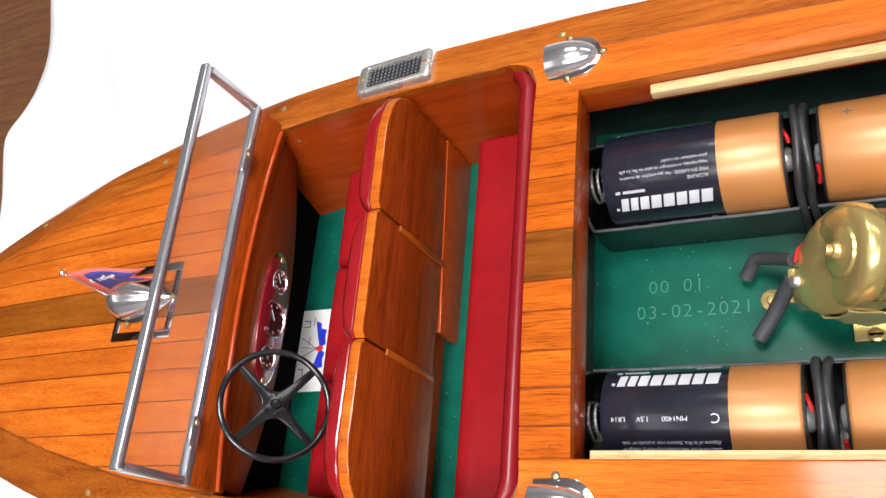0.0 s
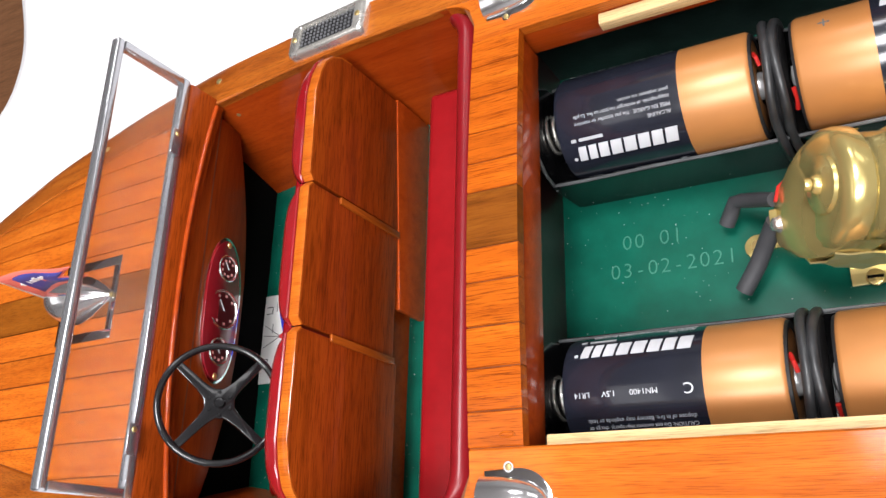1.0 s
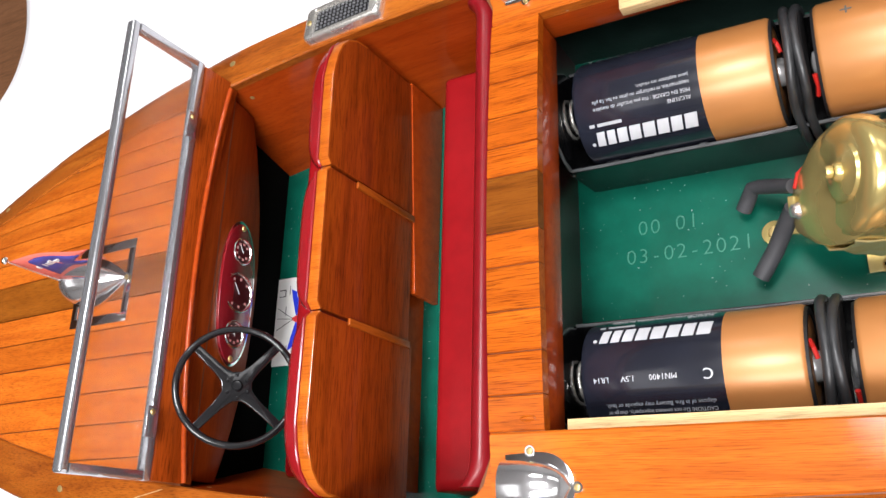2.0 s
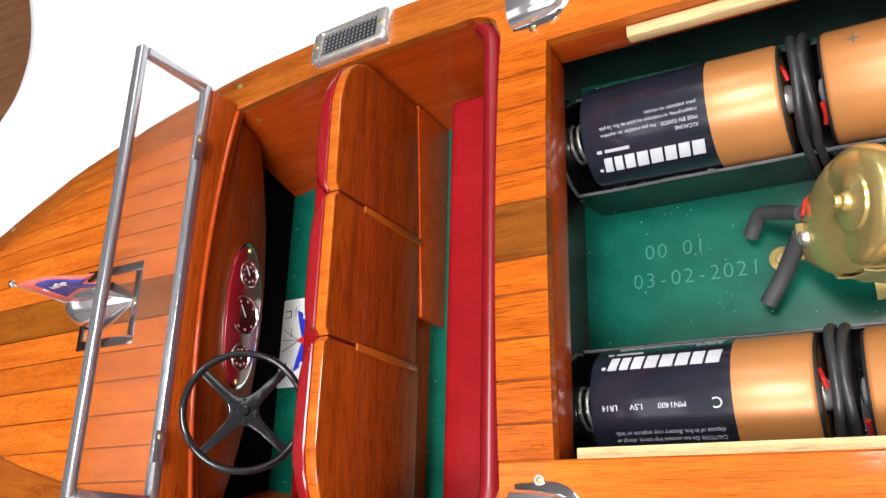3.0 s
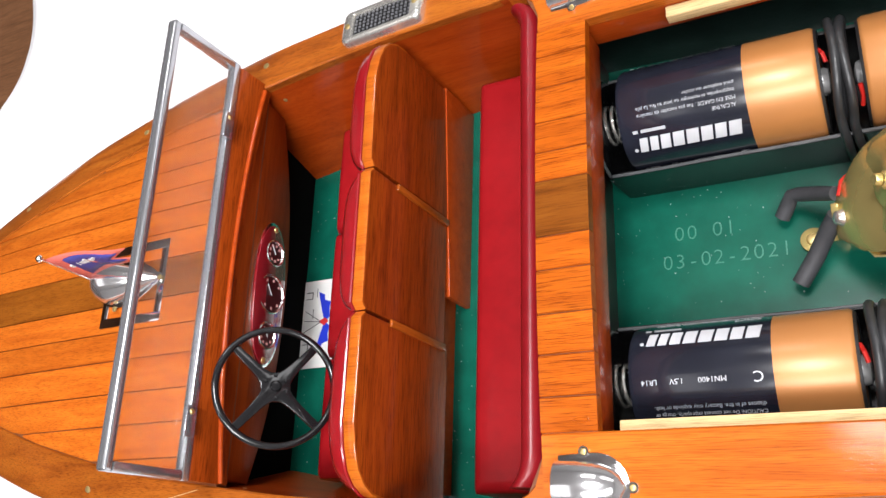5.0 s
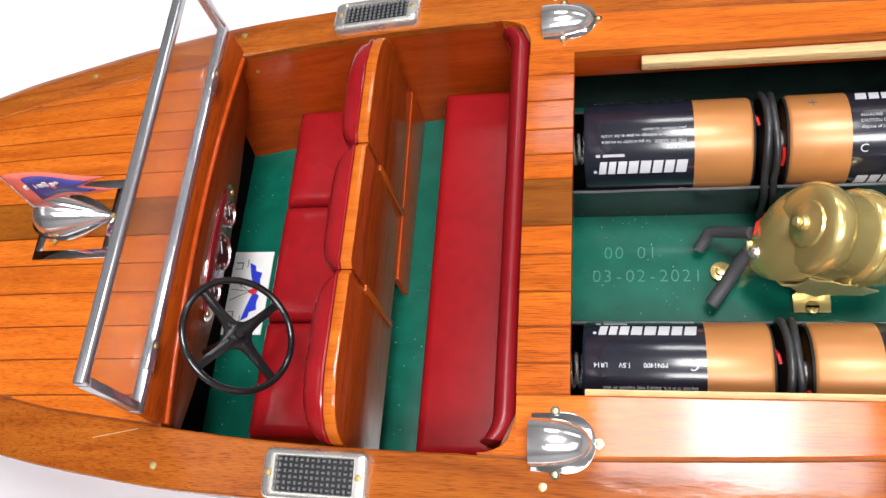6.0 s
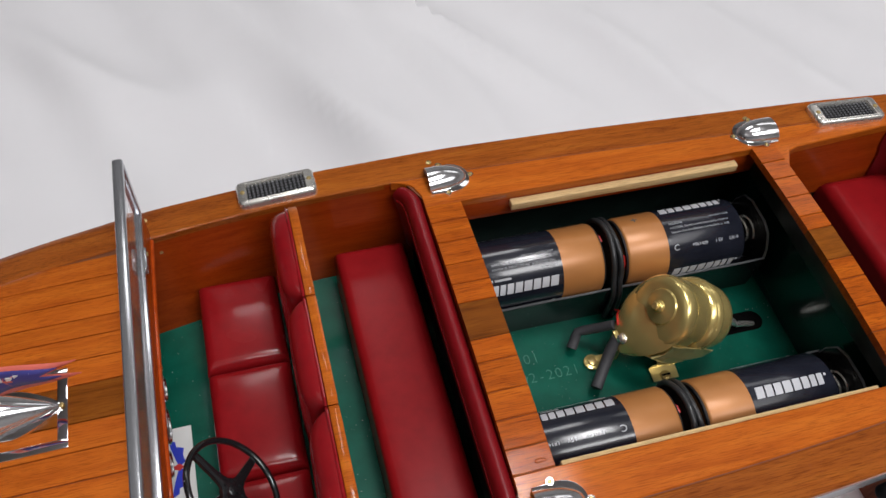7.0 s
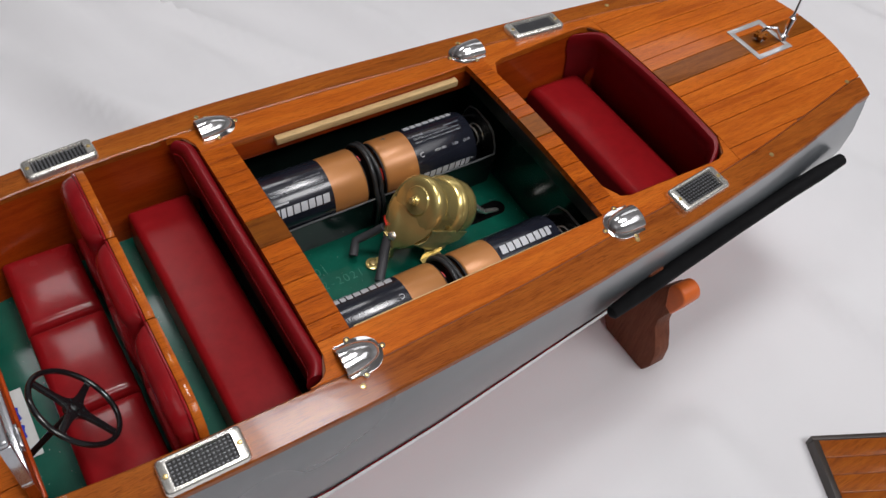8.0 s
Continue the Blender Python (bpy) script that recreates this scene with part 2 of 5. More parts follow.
def glass_material():
    """Clear acrylic with a thin film of dust."""
    mat, nt, b = nodes_of("clear_acrylic", 0.03)
    b.inputs["Transmission Weight"].default_value = 1.0
    b.inputs["IOR"].default_value = 1.42
    b.inputs["Base Color"].default_value = (0.97, 0.975, 0.98, 1)
    dust = nt.nodes.new("ShaderNodeBsdfDiffuse")
    dust.inputs["Color"].default_value = (0.8, 0.8, 0.82, 1)
    veil = nt.nodes.new("ShaderNodeBsdfTranslucent")
    veil.inputs["Color"].default_value = (0.8, 0.8, 0.82, 1)
    both = nt.nodes.new("ShaderNodeMixShader")
    link(nt, dust.outputs[0], both.inputs[1])
    link(nt, veil.outputs[0], both.inputs[2])
    fac = tex_noise(nt, coords(nt, (1, 1, 1)), 60, 4)
    m = nt.nodes.new("ShaderNodeMapRange")
    m.inputs["To Min"].default_value, m.inputs["To Max"].default_value = 0.02, 0.11
    link(nt, fac, m.inputs["Value"])
    out = nt.nodes.new("ShaderNodeMixShader")
    link(nt, m.outputs[0], out.inputs[0])
    link(nt, b.outputs[0], out.inputs[1])
    link(nt, both.outputs[0], out.inputs[2])
    link(nt, out.outputs[0], nt.nodes["Material Output"].inputs["Surface"])
    return mat


M_CLOTH = cloth_material()
M_GLASS = glass_material()

# ---- builders: boat coordinates in millimetres, deck datum at z = 0, bow towards -x ----
ORIGIN = {}


def root(name, x=0.0, y=0.0, z=0.0, **tags):
    """An empty at the base of a thing."""
    ob = new(name)
    ob.empty_display_size = 0.02
    ob.location = (x * 0.001, y * 0.001, z * 0.001 + DECK)
    ORIGIN[ob] = Vector((x, y, z))
    tagged(ob, **tags)
    return ob


def part(name, bm, material, parent=None, label="", smooth=True, **tags):
    """Links a bmesh, made in boat millimetres, as one mesh under its thing or part."""
    top = ORIGIN.get(parent, Vector((0, 0, 0)))
    shift = Matrix.Translation(-top) if parent else Matrix.Translation((0, 0, DECK * 1000))
    bmesh.ops.transform(bm, matrix=Matrix.Scale(0.001, 4) @ shift, verts=bm.verts)
    bmesh.ops.recalc_face_normals(bm, faces=bm.faces)
    me = bpy.data.meshes.new(name)
    bm.to_mesh(me)
    bm.free()
    me.materials.append(material)
    if smooth:
        me.polygons.foreach_set("use_smooth", [True] * len(me.polygons))
        me.set_sharp_from_angle(angle=radians(38))
    ob = new(name, me)
    if parent:
        ob.parent = parent
        ORIGIN[ob] = top
    else:
        ORIGIN[ob] = Vector((0, 0, 0))
    tagged(ob, label=label, **tags)
    return ob


def box(x0, x1, y0, y1, z0, z1, bevel=0.0, seg=2, bm=None):
    b2 = bmesh.new()
    bmesh.ops.create_cube(b2, size=1)
    for v in b2.verts:
        v.co = Vector((x0 + (v.co.x + 0.5) * (x1 - x0), y0 + (v.co.y + 0.5) * (y1 - y0), z0 + (v.co.z + 0.5) * (z1 - z0)))
    if bevel:
        bmesh.ops.bevel(b2, geom=b2.edges[:], offset=bevel, segments=seg, profile=0.5, affect="EDGES")
    return b2 if bm is None else join(bm, b2)


def join(a, b):
    """Adds the faces of b to a."""
    me = bpy.data.meshes.new("joined")
    b.to_mesh(me)
    b.free()
    a.from_mesh(me)
    bpy.data.meshes.remove(me)
    return a


def cylinder(a, b, r, r2=None, seg=24, bm=None, bevel=0.0):
    a, b = Vector(a), Vector(b)
    b2 = bmesh.new()
    bmesh.ops.create_cone(b2, cap_ends=True, segments=seg, radius1=r, radius2=r if r2 is None else r2, depth=(b - a).length)
    if bevel:
        bmesh.ops.bevel(b2, geom=[e for e in b2.edges if len(e.link_faces) == 2 and any(len(f.verts) > 4 for f in e.link_faces)], offset=bevel, segments=2, profile=0.5, affect="EDGES")
    q = (b - a).to_track_quat("Z", "Y").to_matrix().to_4x4()
    bmesh.ops.transform(b2, matrix=Matrix.Translation((a + b) / 2) @ q, verts=b2.verts)
    return b2 if bm is None else join(bm, b2)


def lathe(profile, origin, axis, seg=40, up="Y"):
    """Turns a profile of (distance along axis, radius) round the axis."""
    b2 = bmesh.new()
    rings = []
    for d, r in profile:
        if r < 1e-4:
            rings.append([b2.verts.new((0, 0, d))])
        else:
            rings.append([b2.verts.new((r * math.cos(2 * math.pi * k / seg), r * math.sin(2 * math.pi * k / seg), d)) for k in range(seg)])
    for p, q in zip(rings, rings[1:]):
        for k in range(seg):
            vs = [p[k % len(p)], p[(k + 1) % len(p)], q[(k + 1) % len(q)], q[k % len(q)]]
            vs = list(dict.fromkeys(vs))
            if len(vs) > 2:
                b2.faces.new(vs)
    m = Vector(axis).to_track_quat("Z", up).to_matrix().to_4x4()
    bmesh.ops.transform(b2, matrix=Matrix.Translation(origin) @ m, verts=b2.verts)
    return b2


def tube(points, r, seg=12, closed=False, cap=True):
    """A round tube along points; r may be one radius or one for each point."""
    pts = [Vector(p) for p in points]
    n = len(pts)
    rs = r if isinstance(r, (list, tuple)) else [r] * n
    b2 = bmesh.new()
    rings, side = [], None
    for i, p in enumerate(pts):
        a = pts[(i - 1) % n] if closed or i else p
        c = pts[(i + 1) % n] if closed or i < n - 1 else p
        t = (c - a).normalized()
        side = t.orthogonal().normalized() if side is None else (side - t * side.dot(t)).normalized()
        up = t.cross(side)
        rings.append([b2.verts.new(p + rs[i] * (math.cos(2 * math.pi * k / seg) * side + math.sin(2 * math.pi * k / seg) * up)) for k in range(seg)])
    for i in range(n if closed else n - 1):
        p, q = rings[i], rings[(i + 1) % n]
        off = 0
        if closed and i == n - 1:
            off = min(range(seg), key=lambda o: (p[0].co - q[o].co).length)
        for k in range(seg):
            b2.faces.new((p[k], p[(k + 1) % seg], q[(k + 1 + off) % seg], q[(k + off) % seg]))
    if cap and not closed:
        b2.faces.new(rings[0][::-1])
        b2.faces.new(rings[-1])
    return b2


def outline(points, z0, z1, bevel=0.0, seg=2):
    """A flat plate with that outline in x and y."""
    b2 = bmesh.new()
    vs = [b2.verts.new((x, y, z0)) for x, y in points]
    f = b2.faces.new(vs)
    ext = bmesh.ops.extrude_face_region(b2, geom=[f])
    top = [g for g in ext["geom"] if isinstance(g, bmesh.types.BMVert)]
    bmesh.ops.translate(b2, verts=top, vec=(0, 0, z1 - z0))
    if bevel:
        es = [e for e in b2.edges if all(v in top for v in e.verts)]
        bmesh.ops.bevel(b2, geom=es, offset=bevel, segments=seg, profile=0.5, affect="EDGES")
    return b2


def moved(bm, m):
    bmesh.ops.transform(bm, matrix=m, verts=bm.verts)
    return bm


def text_mesh(body, size, depth, thin=False):
    cu = bpy.data.curves.new("writing", "FONT")
    cu.body, cu.size, cu.extrude, cu.align_x, cu.align_y = body, size, depth, "CENTER", "CENTER"
    cu.resolution_u = 3
    cu.offset = -0.018 * size if thin else 0.0
    cu.space_character = 1.12 if thin else 1.0
    ob = new("writing", cu)
    bpy.context.view_layer.update()
    me = bpy.data.meshes.new_from_object(ob.evaluated_get(bpy.context.evaluated_depsgraph_get()))
    bm = bmesh.new()
    bm.from_mesh(me)
    bpy.data.objects.remove(ob)
    bpy.data.curves.remove(cu)
    bpy.data.meshes.remove(me)
    return bm


# ---- lines of the hull ----
SHEER_X = (-304, -296, -280, -254, -220, -189, -143, -105, -50, 0, 50, 90, 150, 205, 276)
SHEER_W = (0.5, 13, 25, 38.5, 51, 60, 69, 74, 76.8, 77.2, 75.6, 73.4, 68.5, 62, 49.5)
EDGE_Z = (-26, -25, -23.5, -21, -18, -14.5, -10.5, -7.5, -4.2, -2.9, -2.4, -2.0, 0.3, 2.4, 4)
CREST_Z = (-20, -17, -13, -9, -5, -2.5, 0.2, 1.0, 1.5, 1.7, 1.7, 1.9, 4.0, 6.4, 8.2)


def smooth_line(x, ys):
    return float(np.mean([np.interp(x + d, SHEER_X, ys) for d in (-9, -4.5, 0, 4.5, 9)])) if x > -285 else float(np.interp(x, SHEER_X, ys))


def half(x):
    return smooth_line(x, SHEER_W)


def deck_z(x, y):
    w = max(half(x), 4.0)
    zc, ze = smooth_line(x, CREST_Z), smooth_line(x, EDGE_Z)
    return zc + (ze - zc) * min(1.0, abs(y) / w) ** 2


def board_in(x):
    """Inner edge of the covering board."""
    return max(0.0, half(x) - float(np.interp(x, (-300, -254, -210, -143, -105, -84, -60, -35, 0, 100, 140, 168, 200, 280), (13, 16, 16.8, 14.7, 15.3, 14.2, 13.8, 13.4, 13, 13, 12.2, 11.5, 11, 10.5))))


def steps(a, b, pitch):
    n = max(1, int(math.ceil((b - a) / pitch)))
    return [a + (b - a) * i / n for i in range(n + 1)]


def strip(x0, x1, lo, hi, thick=3.0, pitch=6.0, rows=3, lift=0.0, edge=0.35):
    """A board on the deck between two lines y = lo(x) and y = hi(x), eased along its top edges."""
    xs = steps(x0, x1, pitch)
    b2 = bmesh.new()
    tops, lows = [], []
    for x in xs:
        a, c = lo(x), hi(x)
        if c - a < 0.05:
            c = a + 0.05
        e = min(edge, (c - a) * 0.2)
        ys = [a] + [a + e + (c - a - 2 * e) * k / rows for k in range(rows + 1)] + [c]
        zs = [deck_z(x, y) + lift - (e if k in (0, len(ys) - 1) else 0) for k, y in enumerate(ys)]
        tops.append([b2.verts.new((x, y, z)) for y, z in zip(ys, zs)])
        lows.append([b2.verts.new((x, y, deck_z(x, y) + lift - thick)) for y in (a, c)])
    for (t0, t1), (l0, l1) in zip(zip(tops, tops[1:]), zip(lows, lows[1:])):
        for k in range(len(t0) - 1):
            b2.faces.new((t0[k], t1[k], t1[k + 1], t0[k + 1]))
        b2.faces.new((t0[0], l0[0], l1[0], t1[0]))
        b2.faces.new((t0[-1], t1[-1], l1[1], l0[1]))
        b2.faces.new((l0[0], l0[1], l1[1], l1[0]))
    b2.faces.new([*tops[0], lows[0][1], lows[0][0]])
    b2.faces.new([*tops[-1][::-1], lows[-1][0], lows[-1][1]])
    return b2
# ---- the setting ----
def room():
    def slab(name, x0, x1, y0, y1, z0, z1, mat, label, category):
        ob = part(name, box(x0, x1, y0, y1, z0, z1), mat, None, label, False)
        tagged(ob, category=category, kind="structure")
    zb, zt = -875, 1640
    slab("floor", -2600, 2600, -2600, 2600, zb - 60, zb, M_FLOOR, "dark brown carpeted room floor under the table", "floor")
    slab("ceiling", -2600, 2600, -2600, 2600, zt, zt + 60, M_CEIL, "plain white painted room ceiling with light panels", "ceiling")
    slab("wall_north", -2600, 2600, 2500, 2600, zb, zt, M_WALL, "plain off-white painted room wall", "wall")
    slab("wall_south", -2600, 2600, -2600, -2500, zb, zt, M_WALL, "plain off-white painted room wall", "wall")
    slab("wall_east", 2500, 2600, -2500, 2500, zb, zt, M_WALL, "plain off-white painted room wall", "wall")
    slab("wall_west", -2600, -2500, -2500, 2500, zb, zt, M_PANEL, "dark brown wood panelled room wall", "wall")
    # every light gets a panel frame, the added fills too
    for lx, ly, sx, sy, watts in LAMPS:
        fx, fy, hx, hy = lx * 1000, ly * 1000, sx * 500 + 15, sy * 500 + 15
        f = root("ceiling_light", fx, fy, 1632, label="white frame added round an unseen ceiling or fill light", category="ceiling light", group="ceiling light panels")
        bm = bmesh.new()
        for a in (box(fx - hx - 20, fx + hx + 20, fy - hy - 20, fy - hy, 1612, 1638), box(fx - hx - 20, fx + hx + 20, fy + hy, fy + hy + 20, 1612, 1638),
                  box(fx - hx - 20, fx - hx, fy - hy, fy + hy, 1612, 1638), box(fx + hx, fx + hx + 20, fy - hy, fy + hy, 1612, 1638)):
            join(bm, a)
        part("frame", bm, M_LAMP, f, smooth=False)


def soft_abs(v):
    return math.sqrt(v * v + 0.004)


def table():
    t = root("table", 150, 150, -875, label="dark brown wooden table under the white cloth", category="table")
    part("tabletop", box(-700, 1100, -700, 900, -165, -129, 4), M_TABLE, t)
    for x in (-640, 1040):
        for y in (-640, 840):
            part("leg", box(x - 35, x + 35, y - 35, y + 35, -875, -165, 3), M_TABLE, t)
    # cloth with soft folds; its far edge towards the bow is uneven
    n, m = 230, 210
    bm = bmesh.new()
    grid = []
    for i in range(n + 1):
        row = []
        for j in range(m + 1):
            y = -620 + 1420 * j / m
            left = -428 + 16 * math.exp(-((y - 240) / 55) ** 2) + 10 * math.sin(y * 0.021) + 16 * math.sin(y * 0.0083 + 1.1) - 0.0009 * max(0.0, y - 260) ** 2
            x = left + (1000 - left) * (i / n)
            p = Vector((x * 0.006, y * 0.006, 0.3))
            q = Vector((x * 0.0095 + y * 0.0035, y * 0.0022 - x * 0.001, 1.7))
            crease = (1 - soft_abs(noise.noise(Vector((x * 0.016 + y * 0.006, y * 0.0045 - x * 0.002, 8.1))))) ** 4 * 4.5 * max(0.0, 0.5 + noise.noise(Vector((x * 0.005, y * 0.005, 2.2))))
            fold = crease + noise.noise(q) * 7 + noise.noise(p) * 2.2 + noise.noise(p * 2.7) * 0.8
            ridge = (1 - soft_abs(noise.noise(Vector((x * 0.0075 + y * 0.003, y * 0.0012, 4.2))))) ** 6 * 9
            near = min(1.0, max(0.0, (math.hypot(x / 320, y / 92) - 0.9) / 0.45)) * min(1.0, max(0.0, math.hypot(x - 251, y + 191) / 55 - 1.15))
            pleat = (1 - soft_abs(noise.noise(Vector((x * 0.0105 + y * 0.0085, (y - x) * 0.0024, 6.4))))) ** 5 * 8 * max(0.0, 0.6 + noise.noise(Vector((x * 0.004, y * 0.004, 5.5))))
            wrinkle = (1 - soft_abs(noise.noise(Vector((x * 0.021 + y * 0.017, (y - x) * 0.0052, 9.3))))) ** 5 * 3.4 * max(0.0, 0.55 + noise.noise(Vector((x * 0.006, y * 0.006, 3.1))))
            z = -127.8 + (max(0.0, fold * 1.3 + 4) + ridge * 1.8 + pleat * 2.1 + wrinkle) * (0.05 + 0.95 * near)
            row.append(bm.verts.new((x, y, z)))
        grid.append(row)
    for a, b in zip(grid, grid[1:]):
        for j in range(m):
            bm.faces.new((a[j], b[j], b[j + 1], a[j + 1]))
    ob = part("tablecloth", bm, M_CLOTH, None, "white cotton cloth with soft wrinkles spread over the table")
    tagged(ob, category="tablecloth")
    mod = ob.modifiers.new("thickness", "SOLIDIFY")
    mod.thickness, mod.offset = 0.0012, -1


room()
table()

# ---- the boat ----
boat = root("model_boat", 0, 0, -95, label="varnished mahogany model speedboat with a grey painted hull and open hatch", category="model boat")


def open_front(x):
    base = float(np.interp(x, (-106, -84, -60, -35, -21.5), (58.6, 61, 62.6, 63.4, 63.3)))
    return base if x < -21.5 else 54.3 + math.sqrt(max(0.0, 81 - (x + 21.5) ** 2))


def open_rear(x):
    if x < 130:
        return 37.5 + math.sqrt(max(0.0, 81 - (130 - x) ** 2))
    if x > 174.5:
        return 38.5 + math.sqrt(max(0.0, 100 - (x - 174.5) ** 2))
    return 46.5 + 2 * (x - 130) / 44.5


def cover_in(x):
    return open_front(x) if -105.5 <= x <= -21.5 else board_in(x)


def aft_end(y):
    """The deck's aft end, bowed in plan."""
    return 282.5 - 8.0 * (y / 48) ** 2


def hull():
    xs = steps(-303, 279, 8)
    CH_X = (-304, -270, -220, -150, -90, -20, 35, 105, 180, 290)
    CH_W = (0.3, 14, 34, 56, 66, 70.5, 66.5, 59.5, 52, 42)
    CH_Z = (-50, -60, -68, -74, -76, -75, -74, -71, -68, -64)
    KEEL = (-62, -82, -92, -96, -96, -95, -94, -92, -88, -80)
    sides = bmesh.new()
    low = bmesh.new()
    line = bmesh.new()
    for s in (1, -1):
        prev = None
        for x in xs:
            w, cw, cz, kz = half(x), np.interp(x, CH_X, CH_W), np.interp(x, CH_X, CH_Z), np.interp(x, CH_X, KEEL)
            xo = x - 5 * max(0, (x - 262) / 17) if x > 262 else x
            ze = deck_z(x, w) - 0.6
            # the side is gently rounded from deck edge to chine
            pts = [(w - 0.6 + (cw - w) * u + float(np.interp(x, (100, 180, 272), (2.2, 3.5, 6.5))) * math.sin(math.pi * u), ze + (cz - ze) * u) for u in (0, 0.12, 0.3, 0.5, 0.7, 0.88, 1)]
            cur = ([sides.verts.new((xo, s * y, z)) for y, z in pts],
                   [low.verts.new((xo, s * y, z)) for y, z in ((cw - 0.4, cz - 1.5), (cw * 0.5, (cz + kz) / 2 - 2), (0, kz))],
                   [line.verts.new((xo, s * y, z)) for y, z in ((cw + 0.4, cz + 0.9), (cw + 0.7, cz + 0.4), (cw + 0.7, cz - 2.0), (cw - 1.5, cz - 2.0))])
            if prev:
                for bm, a, b in zip((sides, low, line), prev, cur):
                    for k in range(len(a) - 1):
                        bm.faces.new((a[k], b[k], b[k + 1], a[k + 1]))
            prev = cur
    # transom, as wide as the bulging sides at each level
    bmt = bmesh.new()
    prev = None
    for u in (0, 0.12, 0.3, 0.5, 0.7, 0.88, 1, 1.25):
        v = min(u, 1)
        ze, cz = deck_z(276, 48) - 0.6, -64.5
        w = 48.9 - 6.5 * v + 6.5 * math.sin(math.pi * v) - 40 * max(0, u - 1)
        cur = []
        for k in range(17):
            y = w - 2 * w * k / 16
            crown = (deck_z(276, min(48, abs(y))) - 1 - ze) if u == 0 else 0
            cur.append(bmt.verts.new((aft_end(min(48, abs(y))) - 0.9, y, ze + crown + (cz - ze) * u)))
        if prev:
            for k in range(16):
                bmt.faces.new((prev[k], prev[k + 1], cur[k + 1], cur[k]))
        prev = cur
    h = part("hull_side", sides, M_GREY, boat, "glossy grey painted hull planking")
    part("bottom", low, M_BOTTOM, h, "red painted hull bottom")
    part("waterline_stripe", line, M_WHITE, h, "thin white line at the chine")
    part("transom", bmt, M_GREY, h)


def bowed(bm):
    """Draws the last stretch of a board, built to x = 279, out to the bowed aft end."""
    for v in bm.verts:
        if v.co.x > 250:
            v.co.x += (aft_end(v.co.y) - 279) * (v.co.x - 250) / 29
    return bm


def decks():
    sub = bmesh.new()
    # dark bedding under the boards, seen in the seams
    for x0, x1, lo, hi in ((-302, -105.5, lambda x: -half(x) + 1, lambda x: half(x) - 1), (184.5, 277, lambda x: -half(x) + 1, lambda x: half(x) - 1),
                           (-105.5, 184.5, lambda x: min(half(x) - 1, cover_in(x) + 0.7) if x < -21.5 else (open_front(x) + 0.7 if x < -12.5 else (50.2 if x < 121 else open_rear(x) + 0.7)), lambda x: half(x) - 1),
                           (-105.5, 184.5, lambda x: -half(x) + 1, lambda x: -(min(half(x) - 1, cover_in(x) + 0.7) if x < -21.5 else (open_front(x) + 0.7 if x < -12.5 else (50.2 if x < 121 else open_rear(x) + 0.7))))):
        join(sub, strip(x0, x1, lo, hi, 1.2, 6, 6, -0.55, 0.1))
    for x0, x1 in ((-12.3, -0.2), (112.2, 120.6)):
        join(sub, strip(x0, x1, lambda x: -49.6, lambda x: 49.6, 1.2, 6, 6, -0.55, 0.1))
    d = part("deck", bowed(sub), M_CAULK, boat, "dark seams between the deck boards", False)
    g = 0.16
    for s in (1, -1):
        lo = (lambda x: cover_in(x) + g) if s > 0 else (lambda x: -half(x))
        hi = (lambda x: half(x)) if s > 0 else (lambda x: -cover_in(x) - g)
        part("covering_board", bowed(strip(-303, 279, lo, hi, 3, 6, 4, 0, 0.5)), M_COVER, d)
        # inner side boards along the hatch and the aft cockpit
        for x0, x1, f in ((-21.4, -12.5, open_front), (-12.5, 121, lambda x: 49.5), (121, 184.5, open_rear)):
            a = (lambda x: f(x)) if s > 0 else (lambda x: -board_in(x) + g)
            b = (lambda x: board_in(x) - g) if s > 0 else (lambda x: -f(x))
            part("side_board", strip(x0, x1, a, b, 3.5, 2.0 if x1 < 0 else 4, 3, 0, 0.45), M_DECK, d)
    # foredeck and aft deck planks
    fore = [-60, -51, -41.5, -32.5, -23, -14.5, -6, 6, 14.5, 22.5, 29.5, 37, 46, 55]
    aft = [-57, -46.5, -33, -23, -13, -5.2, 6, 13.5, 23, 33, 46.5, 57]
    for xa, xb, seams in ((-300, -105.6, fore), (184.7, 279, aft)):
        for y0, y1 in zip(seams, seams[1:]):
            king = abs(y0 + y1) < 2
            xs = [x for x in steps(xa, xb, 3) if board_in(x) - g > min(abs(y0), abs(y1)) + (0 if king else 0.4)]
            if king:
                xs = [x for x in steps(xa, xb, 3) if board_in(x) > 0.6]
            if len(xs) < 3:
                continue
            lo = lambda x: max(y0 + g, -board_in(x) + g)
            hi = lambda x: min(y1 - g, board_in(x) - g)
            part("plank", bowed(strip(xs[0], xs[-1], lo, hi, 3, 6, 3, 0, 0.1)), M_DARKPLANK if king else M_DECK, d)
    # cross beams with short planks
    for x0, x1, cuts in ((-12.6, 0, (-49.5, -42, -33, -24, -14, -6, 7.6, 15, 23, 32.5, 41.5, 49.5)), (112, 121, (-49.5, -43, -32, -22.5, -12, -4, 9, 15, 24, 33, 41.5, 49.5))):
        for y0, y1 in zip(cuts, cuts[1:]):
            dark = y0 < 0 < y1
            part("beam_plank", strip(x0, x1, lambda x: y0 + g * 0.8, lambda x: y1 - g * 0.8, 3, 4, 2, 0, 0.24), M_DARKPLANK if dark else M_BEAM, d)
    # frames under the deck round the hatch
    part("hatch_carling", box(-12.2, -0.6, -49, 49, -13, -2.2, 0.4), M_LINING, d)
    # aft carling coloured near-black for the shade below the beam
    part("hatch_carling", box(115.5, 119.4, -49, 49, -13, -2.2, 0.4), M_BAYSHADE, d)
